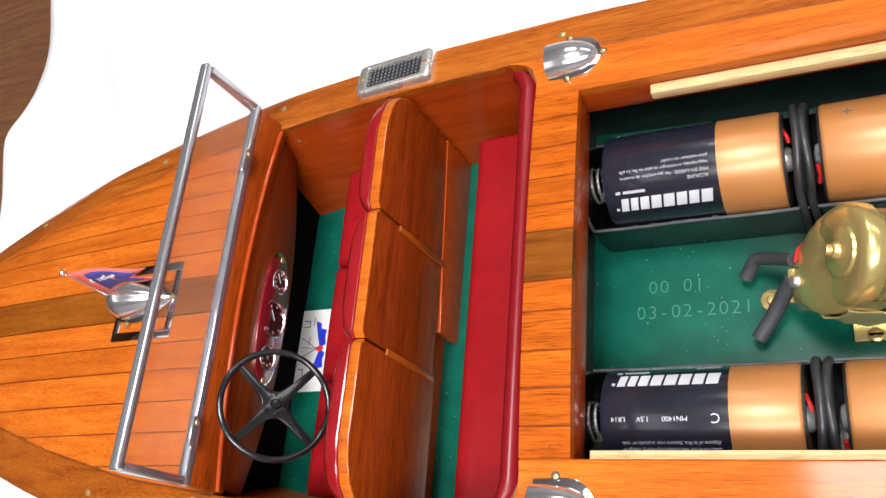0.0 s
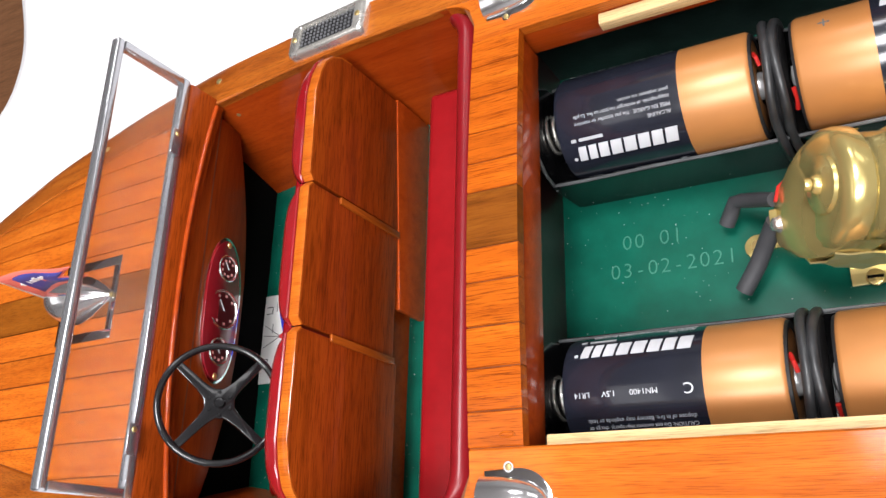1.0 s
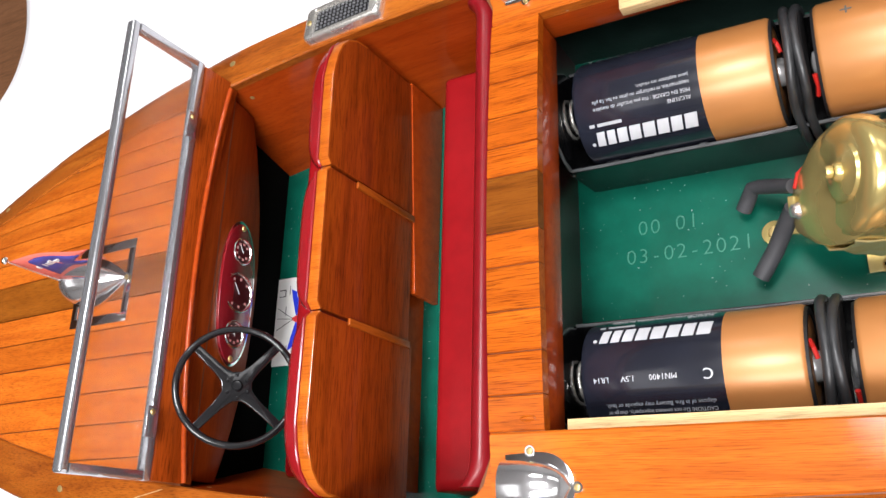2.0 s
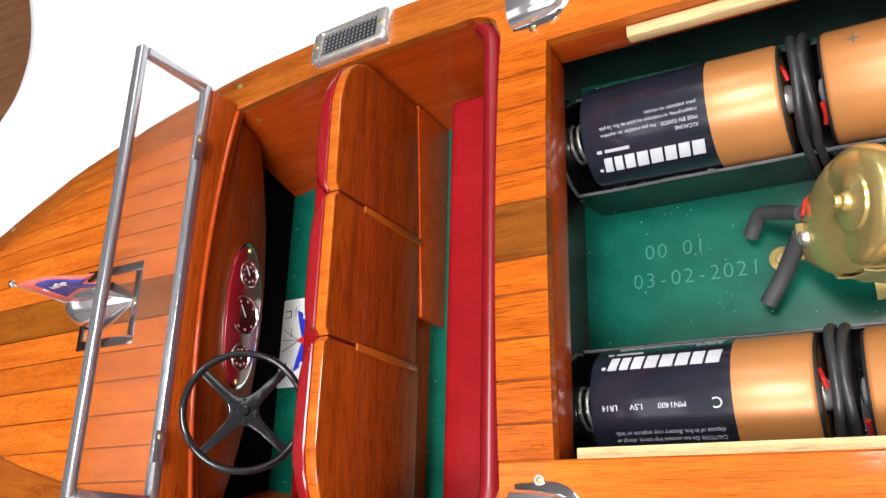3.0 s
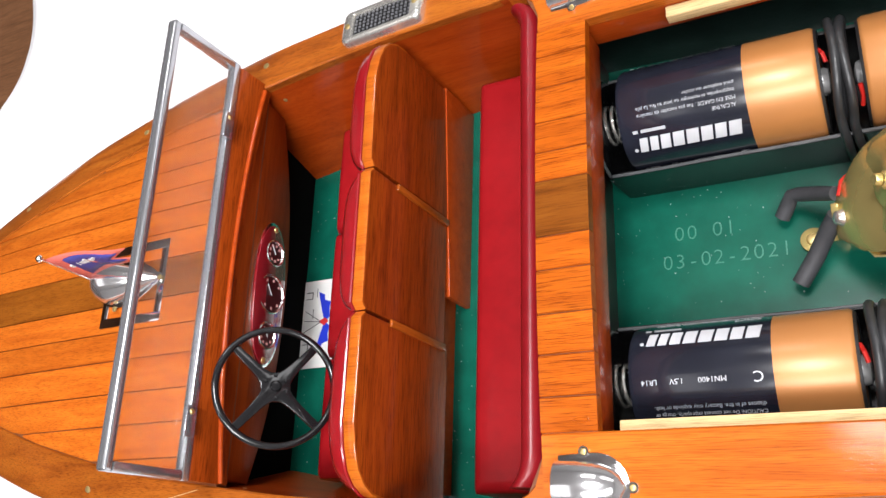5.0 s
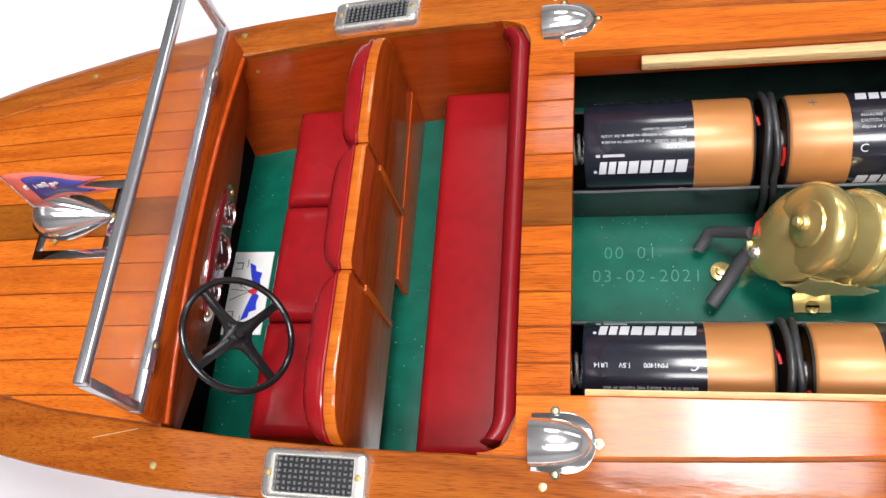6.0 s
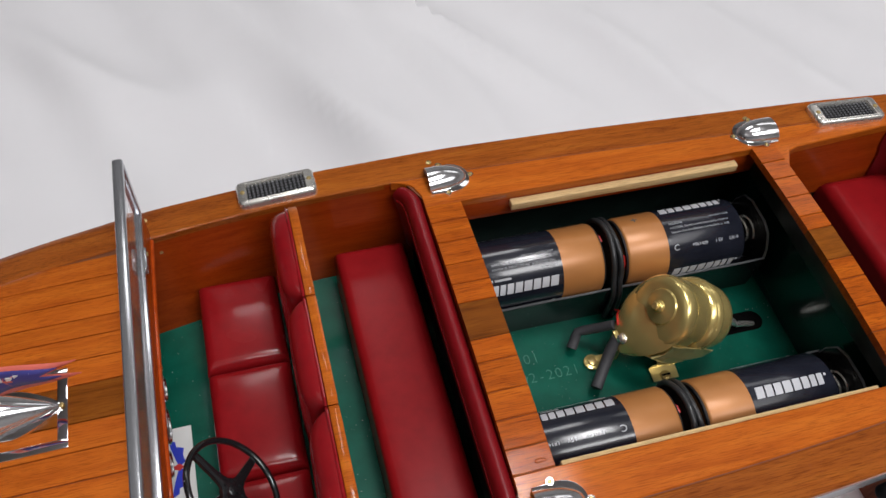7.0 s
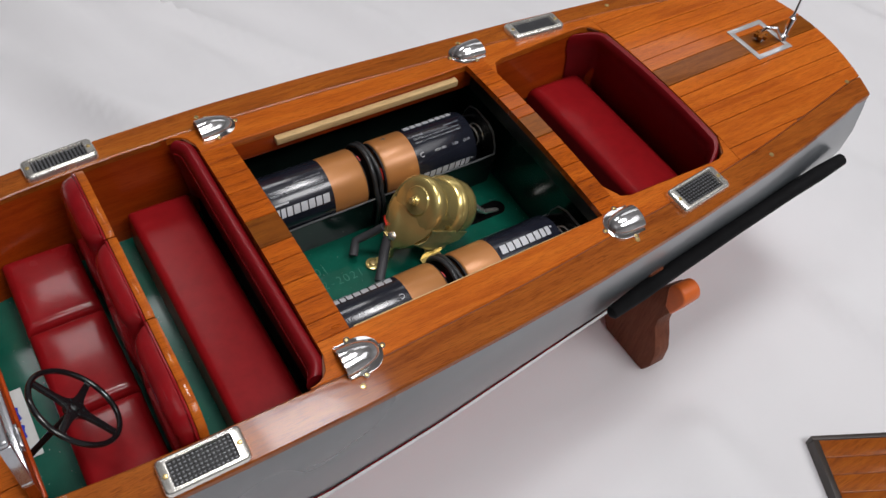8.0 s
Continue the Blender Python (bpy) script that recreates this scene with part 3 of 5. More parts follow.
    for s in (1, -1):
        part("hatch_carling", box(-12, 120.8, *sorted((s * 49.9, s * 56)), -13, -3.2, 0.3), M_LINING, d)
    hair = [(x, -62 + 3 * (x + 125) / 16, deck_z(x, -60.5) + 0.12) for x in steps(-125, -109, 2)]
    part("pale_scratch", tube(hair, 0.09, 6), M_PINE, d, "thin pale scratch in the varnish")
    chip = [(-3.6 + 1.7 * math.cos(a), -47 + 0.55 * math.sin(a), deck_z(-3, -47) + 0.06) for a in [2 * math.pi * k / 16 for k in range(16)]]
    part("varnish_blister", tube(chip, 0.2, 6, True), M_BEAM, d, "small blister in the beam's varnish")
    # brass deck screws
    for x, y in ((-222, 43), (-159, 58.5), (-106, 68.5), (-6, 70.5), (117.7, 65.2), (200, 57), (268, 39.5)):
        for s in (1, -1):
            z = deck_z(x, y)
            part("deck_screw", lathe([(0, 0), (0, 1.1), (0.3, 0.92), (0.45, 0.0)], (x, s * y, z), (0, s * 0.08, 1), 14), M_SCREW, d, "small brass screw head")


# the dash leans back: its foot is further forward than its top
RAKE = Matrix(((1, 0, 0.22, 0.22 * 19), (0, 1, 0, 0), (0, 0, 1, 0), (0, 0, 0, 1)))


BAY_END = 119.5


def linings():
    """Cockpit and bay floors, side linings and bulkheads."""
    fl = outline([(-119, -52), (-60, -63), (-10, -65), (127, -62), (127, 62), (-10, 65), (-60, 63), (-119, 52)], -53, -50)
    part("cabin_floor", fl, M_GREEN, boat, "dark green enamelled floor boards")
    part("aft_floor", box(127, 190, -52, 52, -49, -46), M_BAYSHADE, boat)
    for s in (1, -1):
        bm = bmesh.new()
        prev = None
        for x in steps(-117, -11, 5):
            yt = s * (open_front(min(x, -21.6)) + 0.4)
            yb = s * float(np.interp(x, (-116, -52, -11), (50, 62, 63.5)))
            zt = deck_z(x, yt) - 0.9
            cur = [bm.verts.new(c) for c in ((x, yt, zt), (x, yt * 0.5 + yb * 0.5 + s * 0.8, (zt - 50) / 2), (x, yb, -50), (x, yb + s * 2, -50), (x, yt + s * 2, zt))]
            if prev:
                for k in range(4):
                    bm.faces.new((prev[k], cur[k], cur[k + 1], prev[k + 1]))
            prev = cur
        part("side_lining", bm, M_LINING, boat, "varnished mahogany cockpit side")
        # near-black here includes the shade cast by the side deck
        part("bay_side", outline([(-10, s * 64.6), (127, s * 59.6), (127, s * 61), (-10, s * 66)], -50, -3.6), M_BAYSHADE, boat, "bay side, coloured near-black for the shade under the deck")
        bm = bmesh.new()
        prev = None
        for x in steps(121.2, 184.5, 3):
            yt = s * (open_rear(x) + 0.3)
            zt = deck_z(x, yt) - 0.9
            cur = [bm.verts.new(c) for c in ((x, yt, zt), (x, yt, -32), (x, yt + s * 1.6, -32), (x, yt + s * 1.6, zt))]
            if prev:
                for k in range(3):
                    bm.faces.new((prev[k], cur[k], cur[k + 1], prev[k + 1]))
            prev = cur
        part("aft_side_lining", bm, M_LINING, boat)
        part("aft_inner_side", outline([(121.2, s * 48), (186, s * 48.6), (186, s * 50), (121.2, s * 49.5)], -46, -32.2), M_BAYSHADE, boat, "inner hull side, coloured near-black for its shade")
    # this face gets little light; its shade is in the colour
    part("bulkhead", box(-12.2, -10, -62, 62, -50, -13), M_FORESHADE, boat, "fore bay bulkhead, its shade put into a dark maroon colour")
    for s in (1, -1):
        part("bulkhead", box(-12.2, -9.8, *sorted((s * 49.2, s * 65.5)), -49.8, -6.5), M_FORESHADE, boat)
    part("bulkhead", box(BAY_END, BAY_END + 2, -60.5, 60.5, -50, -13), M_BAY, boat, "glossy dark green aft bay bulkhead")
    # cockpit's dark fore gap is likewise put into the wall colour
    part("bulkhead", box(127, 129, -58, 58, -50, -13), M_BAYSHADE, boat, "fore wall of the aft cockpit, coloured near-black for its shade")
    part("bulkhead", box(BAY_END + 2, 127.1, -60, 60, -14.5, -13.2), M_BAYSHADE, boat)
    part("bulkhead", box(187, 189, -52, 52, -46, -2), M_LINING, boat)
    # black sheet added in place of the shadow below the dash
    part("bulkhead", box(-118.7, -117.3, -58, 58, -52, -12), M_RECESS, boat, "black sheet standing in for the deep shade under the dash")
    # dash board with an arched lower edge
    pts = [(-57, -5)] + [(-57 + 114 * k / 20, -32 + 12 * (abs(-57 + 114 * k / 20) / 57) ** 2.2) for k in range(21)] + [(57, -5)]
    top = [(57 - 114 * k / 16, deck_z(-106, 57 - 114 * k / 16) - 3.2) for k in range(17)]
    ds = outline(pts[1:-1] + top, 0, 2.2, 0.4)
    part("dash_board", moved(ds, RAKE @ Matrix(((0, 0, 1, -110.0), (1, 0, 0, 0), (0, 1, 0, 0), (0, 0, 0, 1)))), M_DASHWOOD, boat, "varnished dash board with arched lower edge")


def windshield():
    w = part("windshield", windshield_frame(), M_FRAME, boat, "clear windshield in a bright metal frame")
    part("pane", box(-106.2, -105.4, -56.8, 59.8, 7.6, 30.6), M_GLASS, w, "clear windshield pane").visible_shadow = False
    for y in (39.7, -44.0):
        clip = part("clip", box(-104.3, -103.2, y - 4, y + 4, 7.2, 10.6, 0.3), M_FRAME, w, "small bright pane clip")
        part("clip_screw", lathe([(0, 0), (0, 0.8), (0.3, 0.6), (0.4, 0)], (-103.2, y + 2.4, 9), (1, 0, 0), 10), M_SCREW, clip)
    # wooden riser under the frame, fitted to the crowned deck
    b2 = bmesh.new()
    prev = None
    for y in steps(-58.2, 60.5, 6):
        zb = deck_z(-106, y) - 1.2
        cur = [b2.verts.new(c) for c in ((-107.4, y, zb), (-106.9, y, 5.6), (-104.6, y, 5.9), (-104.2, y, 5.2), (-104.0, y, zb - 2))]
        if prev:
            for k in range(4):
                b2.faces.new((prev[k], cur[k], cur[k + 1], prev[k + 1]))
        else:
            b2.faces.new(cur)
        prev = cur
    b2.faces.new(prev[::-1])
    base = part("windshield_base", b2, M_BACK, w, "varnished wooden riser")
    lip = [(-103.8, y, deck_z(-104, y) - 0.6) for y in steps(-58, 58, 6)]
    part("bead", tube(lip, 0.75, 10), M_LINING, base, "rounded varnished bead along the dash top")


def windshield_frame():
    bm = bmesh.new()
    x0, x1 = -107.5, -104.3
    for a in (box(x0, x1, -58.4, 61.4, 29.9, 32.4, 0.8, 4), box(x0, x1, -58.4, 61.4, 5.9, 8.4, 0.4), box(x0, x1, -58.4, -56.0, 8.4, 29.9, 0.3), box(x0, x1, 59.0, 61.4, 8.4, 29.9, 0.3)):
        join(bm, a)
    return bm


def place_on_deck(x, y, turn, lift=0.0):
    """A frame whose z is the deck's normal there, with its x turned by that angle."""
    e = 2.0
    n = Vector((-(deck_z(x + e, y) - deck_z(x - e, y)) / (2 * e), -(deck_z(x, y + e) - deck_z(x, y - e)) / (2 * e), 1)).normalized()
    ax = Vector((math.cos(radians(turn)), math.sin(radians(turn)), 0))
    ax = (ax - n * ax.dot(n)).normalized()
    ay = n.cross(ax)
    o = Vector((x, y, deck_z(x, y))) + n * lift
    return Matrix(((ax.x, ay.x, n.x, o.x), (ax.y, ay.y, n.y, o.y), (ax.z, ay.z, n.z, o.z), (0, 0, 0, 1)))


def vent(x, y, turn):
    m = place_on_deck(x, y, turn)
    bm = bmesh.new()
    L, W, li, wi, h = 13.6, 6.0, 10.0, 4.1, 2.9

    def ring(l, w, r, z):
        out = []
        for cx, cy, a0 in ((l - r, w - r, 0), (-l + r, w - r, 90), (-l + r, -w + r, 180), (l - r, -w + r, 270)):
            out += [bm.verts.new((cx + r * math.cos(radians(a0 + 18 * k)), cy + r * math.sin(radians(a0 + 18 * k)), z)) for k in range(6)]
        return out

    rings = [ring(L, W, 2.0, -0.6), ring(L, W, 2.0, h - 1.1), ring(L - 0.35, W - 0.35, 1.8, h - 0.35), ring(L - 1.0, W - 0.9, 1.4, h), ring(li + 0.3, wi + 0.3, 0.6, h), ring(li, wi, 0.4, h - 0.4), ring(li, wi, 0.4, 0.5)]
    for p, q in zip(rings, rings[1:]):
        for k in range(24):
            bm.faces.new((p[k], p[(k + 1) % 24], q[(k + 1) % 24], q[k]))
    v = part("vent_grille", moved(bm, m), M_NICKEL, boat, "bright metal deck vent with black mesh")
    part("vent_backing", moved(box(-li, li, -wi, wi, 0.3, 1.3), m), M_BLACK, v, "black recess behind the mesh")
    mesh, knots = bmesh.new(), bmesh.new()
    for k in range(14):
        a = -li + 2 * li * (k + 0.5) / 14
        join(mesh, box(a - 0.2, a + 0.2, -wi, wi, 1.35, 1.65))
        for j in range(6):
            b = -wi + 2 * wi * (j + 0.5) / 6
            w, l = (0.5, 0.28) if (j + k) % 2 else (0.34, 0.44)
            vs = [knots.verts.new((a + p * w, b + q * l, 1.65)) for p, q in ((-1, -1), (1, -1), (1, 1), (-1, 1))]
            up = [knots.verts.new((a + p * w * 0.5, b + q * l * 0.5, 2.05)) for p, q in ((-1, -1), (1, -1), (1, 1), (-1, 1))]
            knots.faces.new(up)
            for i in range(4):
                knots.faces.new((vs[i], vs[(i + 1) % 4], up[(i + 1) % 4], up[i]))
    for j in range(6):
        b = -wi + 2 * wi * (j + 0.5) / 6
        join(mesh, box(-li, li, b - 0.18, b + 0.18, 1.45, 1.75))
    part("mesh", moved(mesh, m), M_BLACK, v, "dark woven vent mesh", False)
    part("mesh_wire", moved(knots, m), M_BEAD, v, "bright worn high points of the mesh", False, kind="stuff")
    for a in (-11.6, 11.6):
        part("screw", moved(lathe([(0, 0), (0, 0.9), (0.35, 0.7), (0.5, 0)], (a, 0, h - 0.02), (0, 0, 1), 12), m), M_SCREW, v)


def cowl(x, y, turn):
    """A small chrome clam-shell ventilator, open at its -x end."""
    m = place_on_deck(x, y, turn)
    pts = []
    for k in range(29):
        a = -math.pi / 2 + math.pi * k / 28
        pts.append((-1.5 + 8.2 * math.cos(a) ** 0.8 if abs(math.cos(a)) > 1e-6 else -1.5, 7.0 * math.sin(a)))
    pts += [(-8.2, 6.6), (-8.2, -6.6)]
    base = outline(pts, -0.3, 0.6, 0.25)
    for px, py in ((-2.6, 7.2), (-2.6, -7.2), (7.2, 0)):
        join(base, cylinder((px, py, -0.3), (px, py, 0.65), 1.1, seg=16))
    c = part("cowl_vent", moved(base, m), M_CHROME, boat, "polished chrome clam-shell ventilator")
    sh = bmesh.new()
    for off in (0.0, 0.55):
        prev = None
        for i in range(13):
            u = i / 12
            fx = -8.6 + 14.6 * u
            k = math.sqrt(max(0.0, 1 - u ** 2.6))
            a, h = (5.7 - off) * k, (4.7 - off) * (0.88 + 0.12 * math.sin(math.pi * u)) * k
            cur = [sh.verts.new((fx - (off if u > 0.9 else 0), a * math.cos(t), 0.4 + h * math.sin(t))) for t in [math.pi * j / 16 for j in range(17)]]
            if prev:
                for j in range(16):
                    sh.faces.new((prev[j], cur[j], cur[j + 1], prev[j + 1]))
            if i == 0:
                rim = cur if off == 0 else [rim, cur]
            prev = cur
    for j in range(16):
        sh.faces.new((rim[0][j], rim[0][j + 1], rim[1][j + 1], rim[1][j]))
    part("shell", moved(sh, m), M_SHELL, c)
    for px, py in ((-2.6, 7.2), (-2.6, -7.2), (7.2, 0)):
        part("screw", moved(lathe([(0, 0), (0, 0.75), (0.3, 0.6), (0.45, 0)], (px, py, 0.65), (0, 0, 1), 12), m), M_SCREW, c)


def square_inlay(x, y, size, width, name, label, mat=M_SATIN):
    m = place_on_deck(x, y, 0)
    bm = bmesh.new()
    h = size / 2
    for a in (box(-h, h, -h, -h + width, -0.3, 0.25, 0.08), box(-h, h, h - width, h, -0.3, 0.25, 0.08), box(-h, -h + width, -h + width, h - width, -0.3, 0.25, 0.08), box(h - width, h, -h + width, h - width, -0.3, 0.25, 0.08)):
        join(bm, a)
    return part(name, moved(bm, m), mat, boat, label)


def bow_light():
    q = square_inlay(-141.8, -0.4, 25.2, 2.8, "deck_inlay", "square polished metal inlay on the foredeck", M_CHROME)
    m = place_on_deck(-142, 0, 0)
    pts = []
    for k in range(40):
        a = 2 * math.pi * k / 40
        r = 1.0
        px = -2 + 13.6 * math.cos(a)
        wd = 7.6 * (1 - 0.55 * max(0, math.cos(a)) ** 1.3)
        pts.append((px, wd * math.sin(a)))
    base = outline(pts, 0.1, 1.0, 0.3)
    lamp = part("bow_light", moved(base, m), M_CHROME, boat, "chrome teardrop bow light")
    sh = bmesh.new()
    prev = None
    for i in range(19):
        u = i / 18
        fx = -13.5 + 25 * u
        k = math.sqrt(max(0.0, 1 - (1 - u / 0.28) ** 2)) if u < 0.28 else max(0.0, 1 - ((u - 0.28) / 0.72) ** 1.35)
        cur = [sh.verts.new((fx, 6.4 * k * math.cos(t), 0.8 + 8.4 * k * math.sin(t) ** 0.9)) for t in [math.pi * j / 18 for j in range(19)]]
        if prev:
            for j in range(18):
                sh.faces.new((prev[j], cur[j], cur[j + 1], prev[j + 1]))
        prev = cur
    bmesh.ops.remove_doubles(sh, verts=sh.verts[:], dist=0.01)
    part("shell", moved(sh, m), M_SHELL, lamp)
    for px, py in ((-6, 7.6), (-6, -7.6), (11.3, 0)):
        part("screw", moved(lathe([(0, 0), (0, 0.9), (0.4, 0.7), (0.6, 0)], (px, py, 0.8), (0, 0, 1), 12), m), M_SCREW, lamp)
    # staff and swallow-tailed pennant
    staff = part("flag_staff", tube([(-152.6, 0, 1.0), (-151.2, 0.5, 25.4)], 0.32, 10), M_ALU, boat, "short bright flag staff")
    bm = bmesh.new()
    bmesh.ops.create_uvsphere(bm, u_segments=12, v_segments=8, radius=1.1)
    part("ball", moved(bm, Matrix.Translation((-151.2, 0.5, 26))), M_CHROME, staff)

    def flag(scale, lift, name, mat, par):
        f = bmesh.new()
        top, low = Vector((-151.0, 0.5, 24.8)), Vector((-152.1, 0.3, 8.0))
        tips = [Vector((-121, 1.2, 22.8)), Vector((-130, 1.0, 18.6)), Vector((-121, 0.6, 17.0))]
        c = (top + low + tips[0] + tips[2]) / 4
        rows = []
        for i in range(9):
            u = i / 8
            a = top.lerp(tips[0], u)
            b = low.lerp(tips[2], u)
            mid = ((top + low) / 2).lerp(tips[1], u)
            wv = Vector((0, 0.9 * math.sin(u * 5), 0))
            rows.append([c + (p - c) * scale + wv + Vector((0, lift, 0)) for p in (a, (a + mid) / 2, mid, (b + mid) / 2, b)])
        vs = [[f.verts.new(p) for p in r] for r in rows]
        for p, q2 in zip(vs, vs[1:]):
            for k in range(4):
                f.faces.new((p[k], q2[k], q2[k + 1], p[k + 1]))
        ob = part(name, f, mat, par)
        mod = ob.modifiers.new("thickness", "SOLIDIFY")
        mod.thickness, mod.offset = 0.0002 if scale == 1 else 0.0006, 0
        return ob

    fl = flag(1.0, 0.0, "pennant", M_FLAGRED, staff)
    fl["label"] = "red bordered blue swallow-tailed pennant with white marks"
    flag(0.66, 0.0, "pennant_field", M_FLAGBLUE, staff)
    for k in range(8):
        px = -148.2 + 2.1 * k
        zz = 17.0 + 0.2 * k
        part("pennant_mark", box(px, px + (1.6 if k % 3 else 1.0), 0.7 + 0.9 * math.sin((px + 151) / 30 * 5) - 0.75, 0.7 + 0.9 * math.sin((px + 151) / 30 * 5) + 0.75, zz, zz + (2.0 if k % 2 else 1.4)), M_CARD, staff, smooth=False)


def stern_fittings():
    square_inlay(248.4, 0.5, 22.5, 2.7, "deck_inlay", "square polished metal inlay on the aft deck", M_STEEL)
    s = part("stern_light", cylinder((250, 1.5, 7.5), (250, 1.5, 9.5), 3.2, 2.6, 20), M_CHROME, boat, "small chrome stern light")
    part("bracket", tube([(250, 2, 9), (251, 1, 13), (254, -2, 14), (257, -5, 9)], 0.9, 10), M_CHROME, s)
    knob = lathe([(0, 0), (0, 1.8), (1.4, 2.0), (2.0, 1.2), (2.2, 0)], (247.5, 0, 9.5), (-0.2, 0, 1), 16)
    for k in range(5):
        a = 2 * math.pi * k / 5
        join(knob, cylinder((247.3 + 2.3 * math.cos(a), 2.3 * math.sin(a), 9.6), (247.1 + 2.3 * math.cos(a), 2.3 * math.sin(a), 11.4), 1.0, seg=10))
    part("knob", knob, M_DARKPLANK, s, "dark lobed knob")
    a = part("stern_staff", lathe([(0, 0), (0, 2.0), (2.5, 2.1), (3, 1.4), (11, 1.8), (12, 1.0), (14, 0.6), (46, 0.5), (46.3, 0)], (259, -5, 7.6), (0.25, 0.2, 1), 14), M_CHROME, boat, "bright metal stern staff socket and rod")


def steering():
    hub, n = Vector((-88, -34.1, -4.0)), Vector((0.72, 0.06, 0.69)).normalized()
    u = Vector((0, 1, 0))
    u = (u - n * u.dot(n)).normalized()
    v = n.cross(u)
    R = 15.3
    ring = [hub + R * (math.cos(2 * math.pi * k / 48) * u + math.sin(2 * math.pi * k / 48) * v) + n * 0.6 for k in range(48)]
    w = part("steering_wheel", tube(ring, 0.95, 12, True), M_WHEEL, boat, "black four-spoke steering wheel")
    # flat spider: four arms that widen into the hub with round fillets
    flat = []
    for k in range(4):
        a = radians(45 + 90 * k + 5)
        for sx, ry in ((2.0, 3.4), (1.6, 4.8), (1.3, 7.0), (1.05, 15.3), (-1.05, 15.3), (-1.3, 7.0), (-1.6, 4.8), (-2.0, 3.4)):
            flat.append((ry * math.cos(a) + sx * math.sin(a), ry * math.sin(a) - sx * math.cos(a)))
    spider = outline(flat, -0.5, 0.7, 0.25)
    to_wheel = Matrix(((u.x, v.x, n.x, hub.x), (u.y, v.y, n.y, hub.y), (u.z, v.z, n.z, hub.z), (0, 0, 0, 1)))
    part("spoke", moved(spider, to_wheel), M_WHEEL, w, "flat black four-armed spoke plate")
    part("hub", lathe([(-1.6, 0), (-1.6, 3.2), (-0.4, 3.4), (0.72, 1.6), (0.9, 1.4), (1.7, 1.1), (1.8, 0)], hub, n, 24), M_WHEEL, w)
    for k in range(6):
        a = radians(60 * k + 5)
        p = hub + 3.0 * (math.cos(a) * u + math.sin(a) * v) + n * 1.0
        part("hub_screw", lathe([(0, 0), (0, 0.55), (0.35, 0.4), (0.4, 0)], p - n * 0.32, n, 8), M_WHEEL, w)
    part("steering_column", tube([hub - n, Vector((-106.4, -33.0, -22.5))], 1.1, 12), M_WHEEL, w)


def dash_plate():
    """Maroon oval instrument plate with three bezelled gauges."""
    cx, x0 = -2.0, -107.7
    pts = [(cx + 22.4 * math.copysign(abs(math.cos(a)) ** 0.72, math.cos(a)), -19.6 + 9.6 * math.copysign(abs(math.sin(a)) ** 1.05, math.sin(a))) for a in [2 * math.pi * k / 48 for k in range(48)]]
    to_wall = RAKE @ Matrix(((0, 0, 1, x0), (1, 0, 0, 0), (0, 1, 0, 0), (0, 0, 0, 1)))
    rim = part("instrument_plate", moved(outline(pts, -0.2, 0.9, 0.3), to_wall), M_CHROME, boat, "oval maroon instrument plate with chrome rim")
    inner = [(cx + (a - cx) * 0.955, -19.6 + (b + 19.6) * 0.9) for a, b in pts]
    part("plate_face", moved(outline(inner, 0.5, 1.15, 0.15), to_wall), M_DASH, rim, "glossy maroon plate")
    for y, r in ((10.6, 4.1), (-2.2, 6.0), (-14.9, 4.1)):
        c = (x0 + 1.0, y, -19.6)
        part("bezel", lathe([(0, r), (0.7, r), (1.0, r - 0.25), (0.9, r - 0.55), (0.35, r - 0.8)], c, (1, 0, 0), 32), M_SATIN, rim, "thin chrome gauge bezel")
        part("dial", lathe([(0.4, 0), (0.4, r - 0.75)], c, (1, 0, 0), 24), M_GAUGE, rim, "dark gauge dial")
        for k in range(8):
            a = radians(-140 + 40 * k + 90)
            py, pz = y + (r - 1.7) * math.cos(a), -19.6 + (r - 1.7) * math.sin(a)
            part("dial_mark", box(x0 + 1.5, x0 + 1.62, py - 0.36, py + 0.36, pz - 0.36, pz + 0.36), M_DIAL, rim, smooth=False)
        part("needle", tube([(x0 + 1.7, y - 0.4, -19.9), (x0 + 1.7, y + r * 0.45, -19.6 + r * 0.3)], 0.16, 6), M_PRINT, rim)
    for y in (18.2, -22.2):
        part("screw", lathe([(0, 0), (0, 1.0), (0.4, 0.8), (0.6, 0)], (x0 + 1.1, y, -19.6), (1, 0, 0), 12), M_SCREW, rim)
    for y in (56.5, -56.5):
        part("dash_screw", lathe([(0, 0), (0, 1.0), (0.4, 0.8), (0.6, 0)], (-102, y * 1.045, -12.5), (0.3, -math.copysign(1, y), 0.1), 12), M_SCREW, boat)


hull()
decks()
linings()
windshield()
for s in (1, -1):
    vent(-60.5, s * 69.8, s * 1.5)
    vent(155.6, s * 57.6, s * -5.5)
    cowl(-0.6, s * 60.6, 0)
    cowl(115.2, s * 56.6, 180)
bow_light()
stern_fittings()
steering()
dash_plate()


